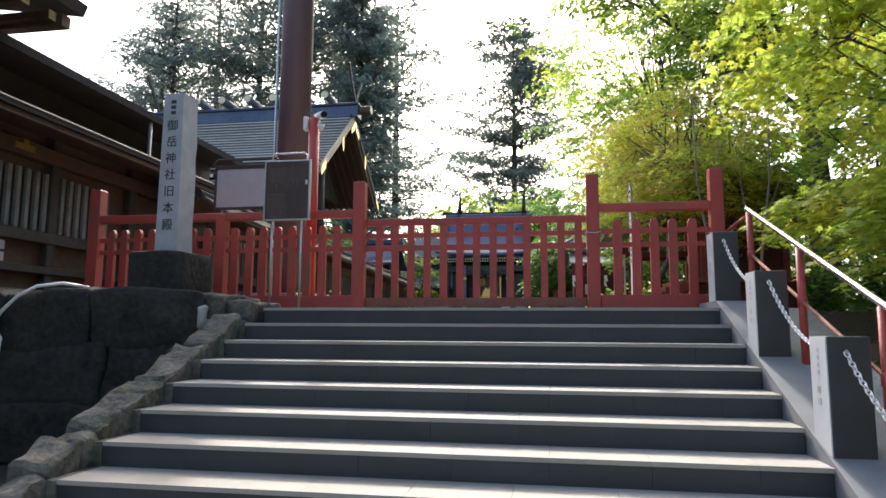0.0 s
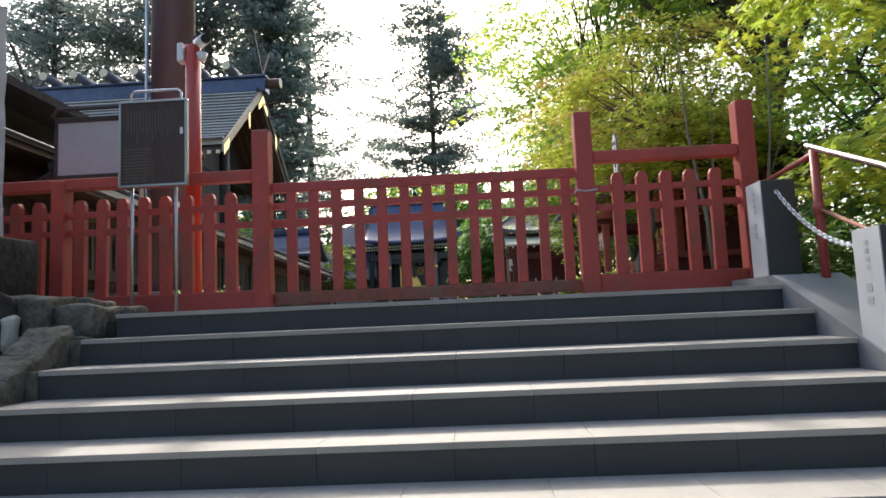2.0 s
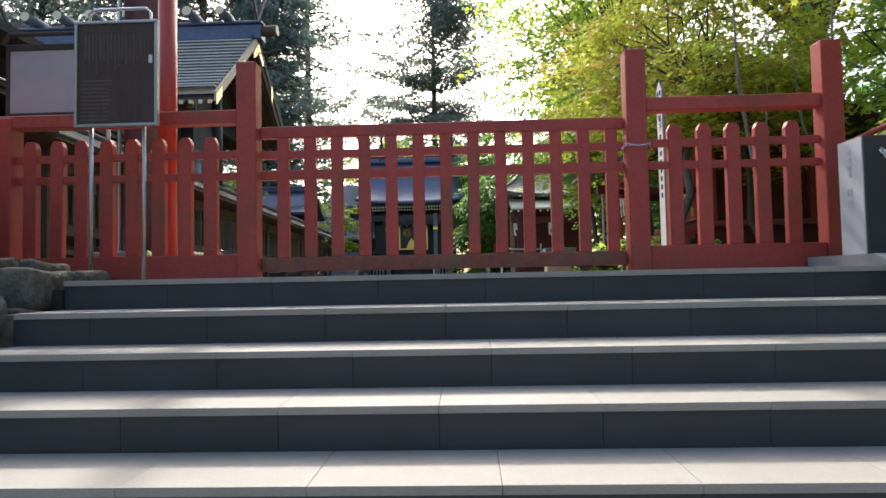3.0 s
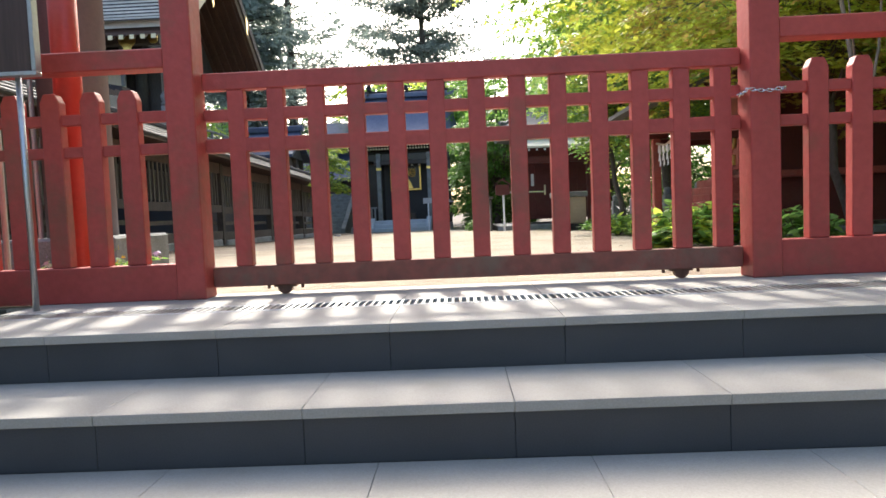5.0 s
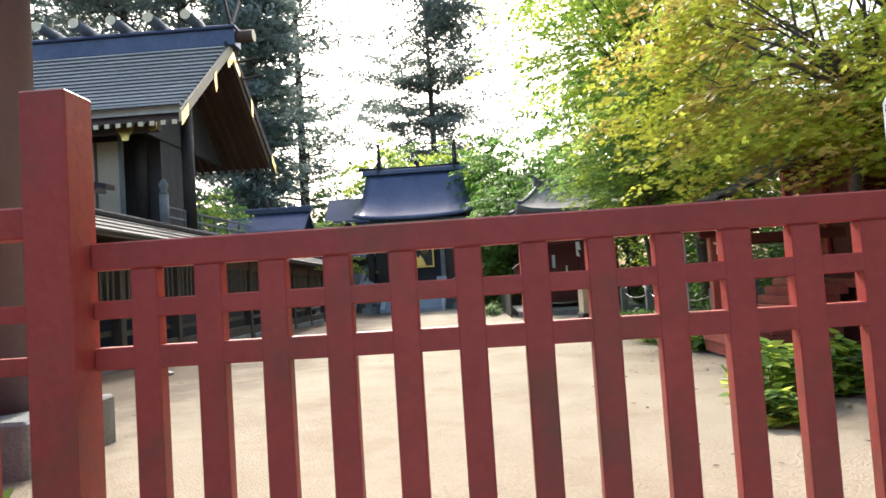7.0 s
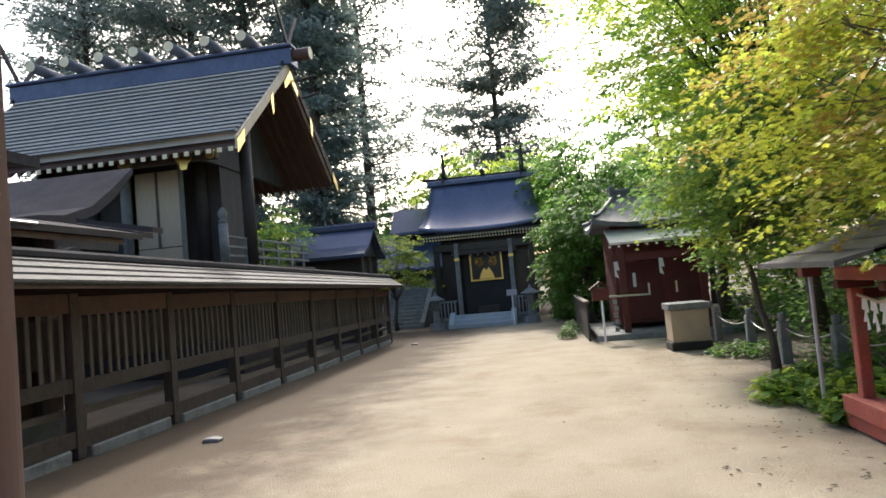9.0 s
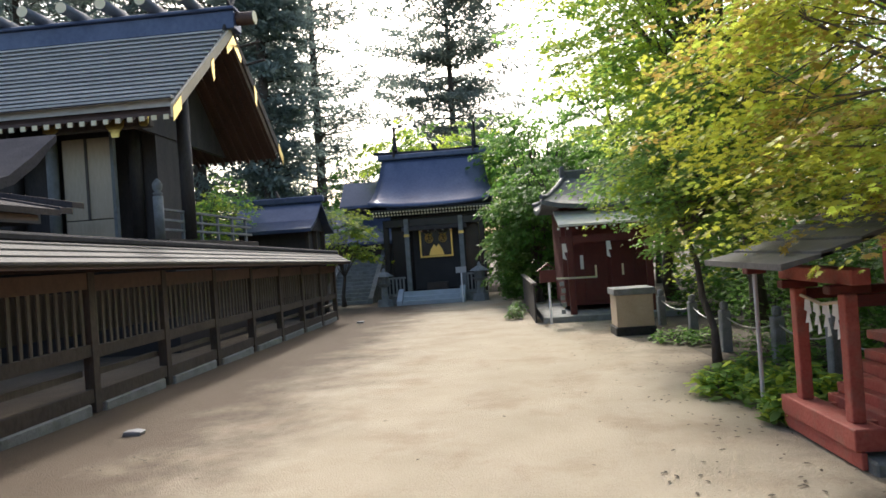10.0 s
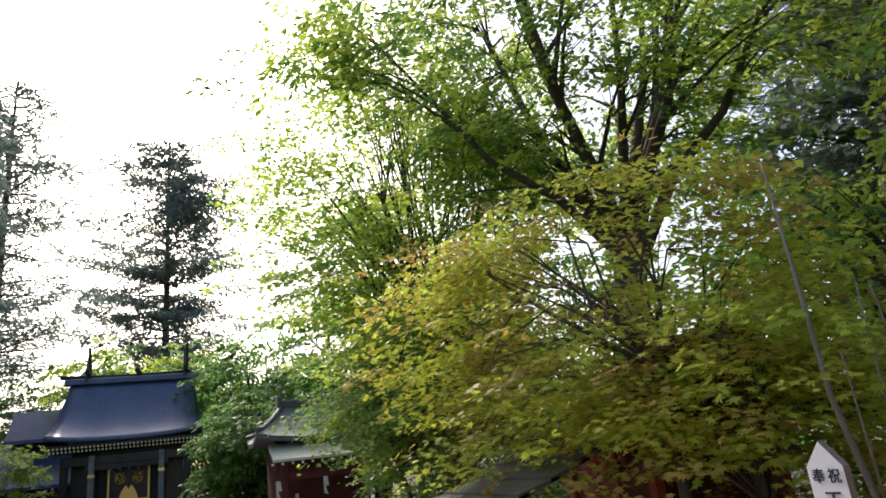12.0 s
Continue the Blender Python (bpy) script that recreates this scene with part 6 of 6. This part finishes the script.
for (x, y, mt) in ((-2.28, 1.28, FLOWER), (-2.62, 1.3, LILAC), (-2.2, 1.32, LILAC)):
    o = thing("flower_pot_plant", (x, y, 0), "small pansies flowering behind the red fence", "flower", "pansies")
    u = R.normal(0, 1, (70, 3)) * np.array([0.07, 0.05, 0.05]) + np.array([0, 0, 0.11])
    new("leaves", leaf_mesh("leaves", u, 0.06, OVAL, LEAF_GREEN, R, 0.5)).parent = o
    u = R.normal(0, 1, (14, 3)) * np.array([0.07, 0.04, 0.035]) + np.array([0, -0.03, 0.17])
    new("petals", leaf_mesh("petals", u, 0.05, MAPLE, mt, R, 0.1)).parent = o

for (x, y, w, h) in ((0.6, 27.6, 0.9, 1.7), (1.4, 26.0, 0.9, 1.6), (2.2, 28.4, 1.1, 2.0), (0.4, 30.5, 0.8, 1.8)):
    shrub(x, y, w, h, 1300, 0.2, (LEAF_DEEP, LEAF_DEEP), "dense shaded bush beside the central shrine", "bush")

# fallen leaves and crumbs on the sand and treads
n = 5200
at = np.stack([R.uniform(-5.7, 2.4, n), R.uniform(1.2, 22, n), np.zeros(n)], -1)
keep = R.uniform(0, 1, n) < np.clip((np.abs(at[:, 0] + 1.3) - 1.2) / 2.6, 0.06, 1) ** 1.5
at = at[keep]
at[:, 2] = [court(v) + 0.012 for v in at[:, 1]]
tagged(new("leaf_litter", leaf_mesh("leaf_litter", at, 0.05, OVAL, EARTH, R, 0.95)), "dry brown leaf crumbs scattered over the sand", "leaf litter", kind="stuff")

# ---- stair slabs last: risers (shade in their colour) and treads (light in theirs), slab by slab ----
W = (X_R - X_L) / 7.66
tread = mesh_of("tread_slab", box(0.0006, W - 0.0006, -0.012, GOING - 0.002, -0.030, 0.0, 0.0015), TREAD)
riser = mesh_of("riser_slab", box(0.0006, W - 0.0006, 0.0, 0.02, 0.0, RISE - 0.031, 0.001), GRANITE_SHADED)
for k in range(STEPS + 1):
    y, z = -GOING * k, -RISE * k
    x = X_L - (W * 0.35 if k % 2 else 0.0)
    while x < X_R - 0.02:
        x0, x1 = max(x, X_L), min(x + W, X_R)
        f = (x1 - x0) / W
        if f > 0.03:
            if k < STEPS:
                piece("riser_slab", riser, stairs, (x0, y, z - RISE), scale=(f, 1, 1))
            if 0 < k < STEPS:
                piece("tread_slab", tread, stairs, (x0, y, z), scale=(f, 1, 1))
        x += W
land = mesh_of("landing_slab", box(0.0006, W - 0.0006, -0.012, 0.424, -0.030, 0.0, 0.0015), TREAD)
land2 = mesh_of("landing_slab", box(0.0006, W - 0.0006, 0.6, 1.12, -0.030, 0.0, 0.0015), TREAD)
x = X_L
while x < X_R - 0.02:
    f = min(1, (X_R - x) / W)
    piece("landing_slab", land, stairs, (x, 0, 0), scale=(f, 1, 1))
    piece("landing_slab", land2, stairs, (x, 0, 0), scale=(f, 1, 1))
    x += W
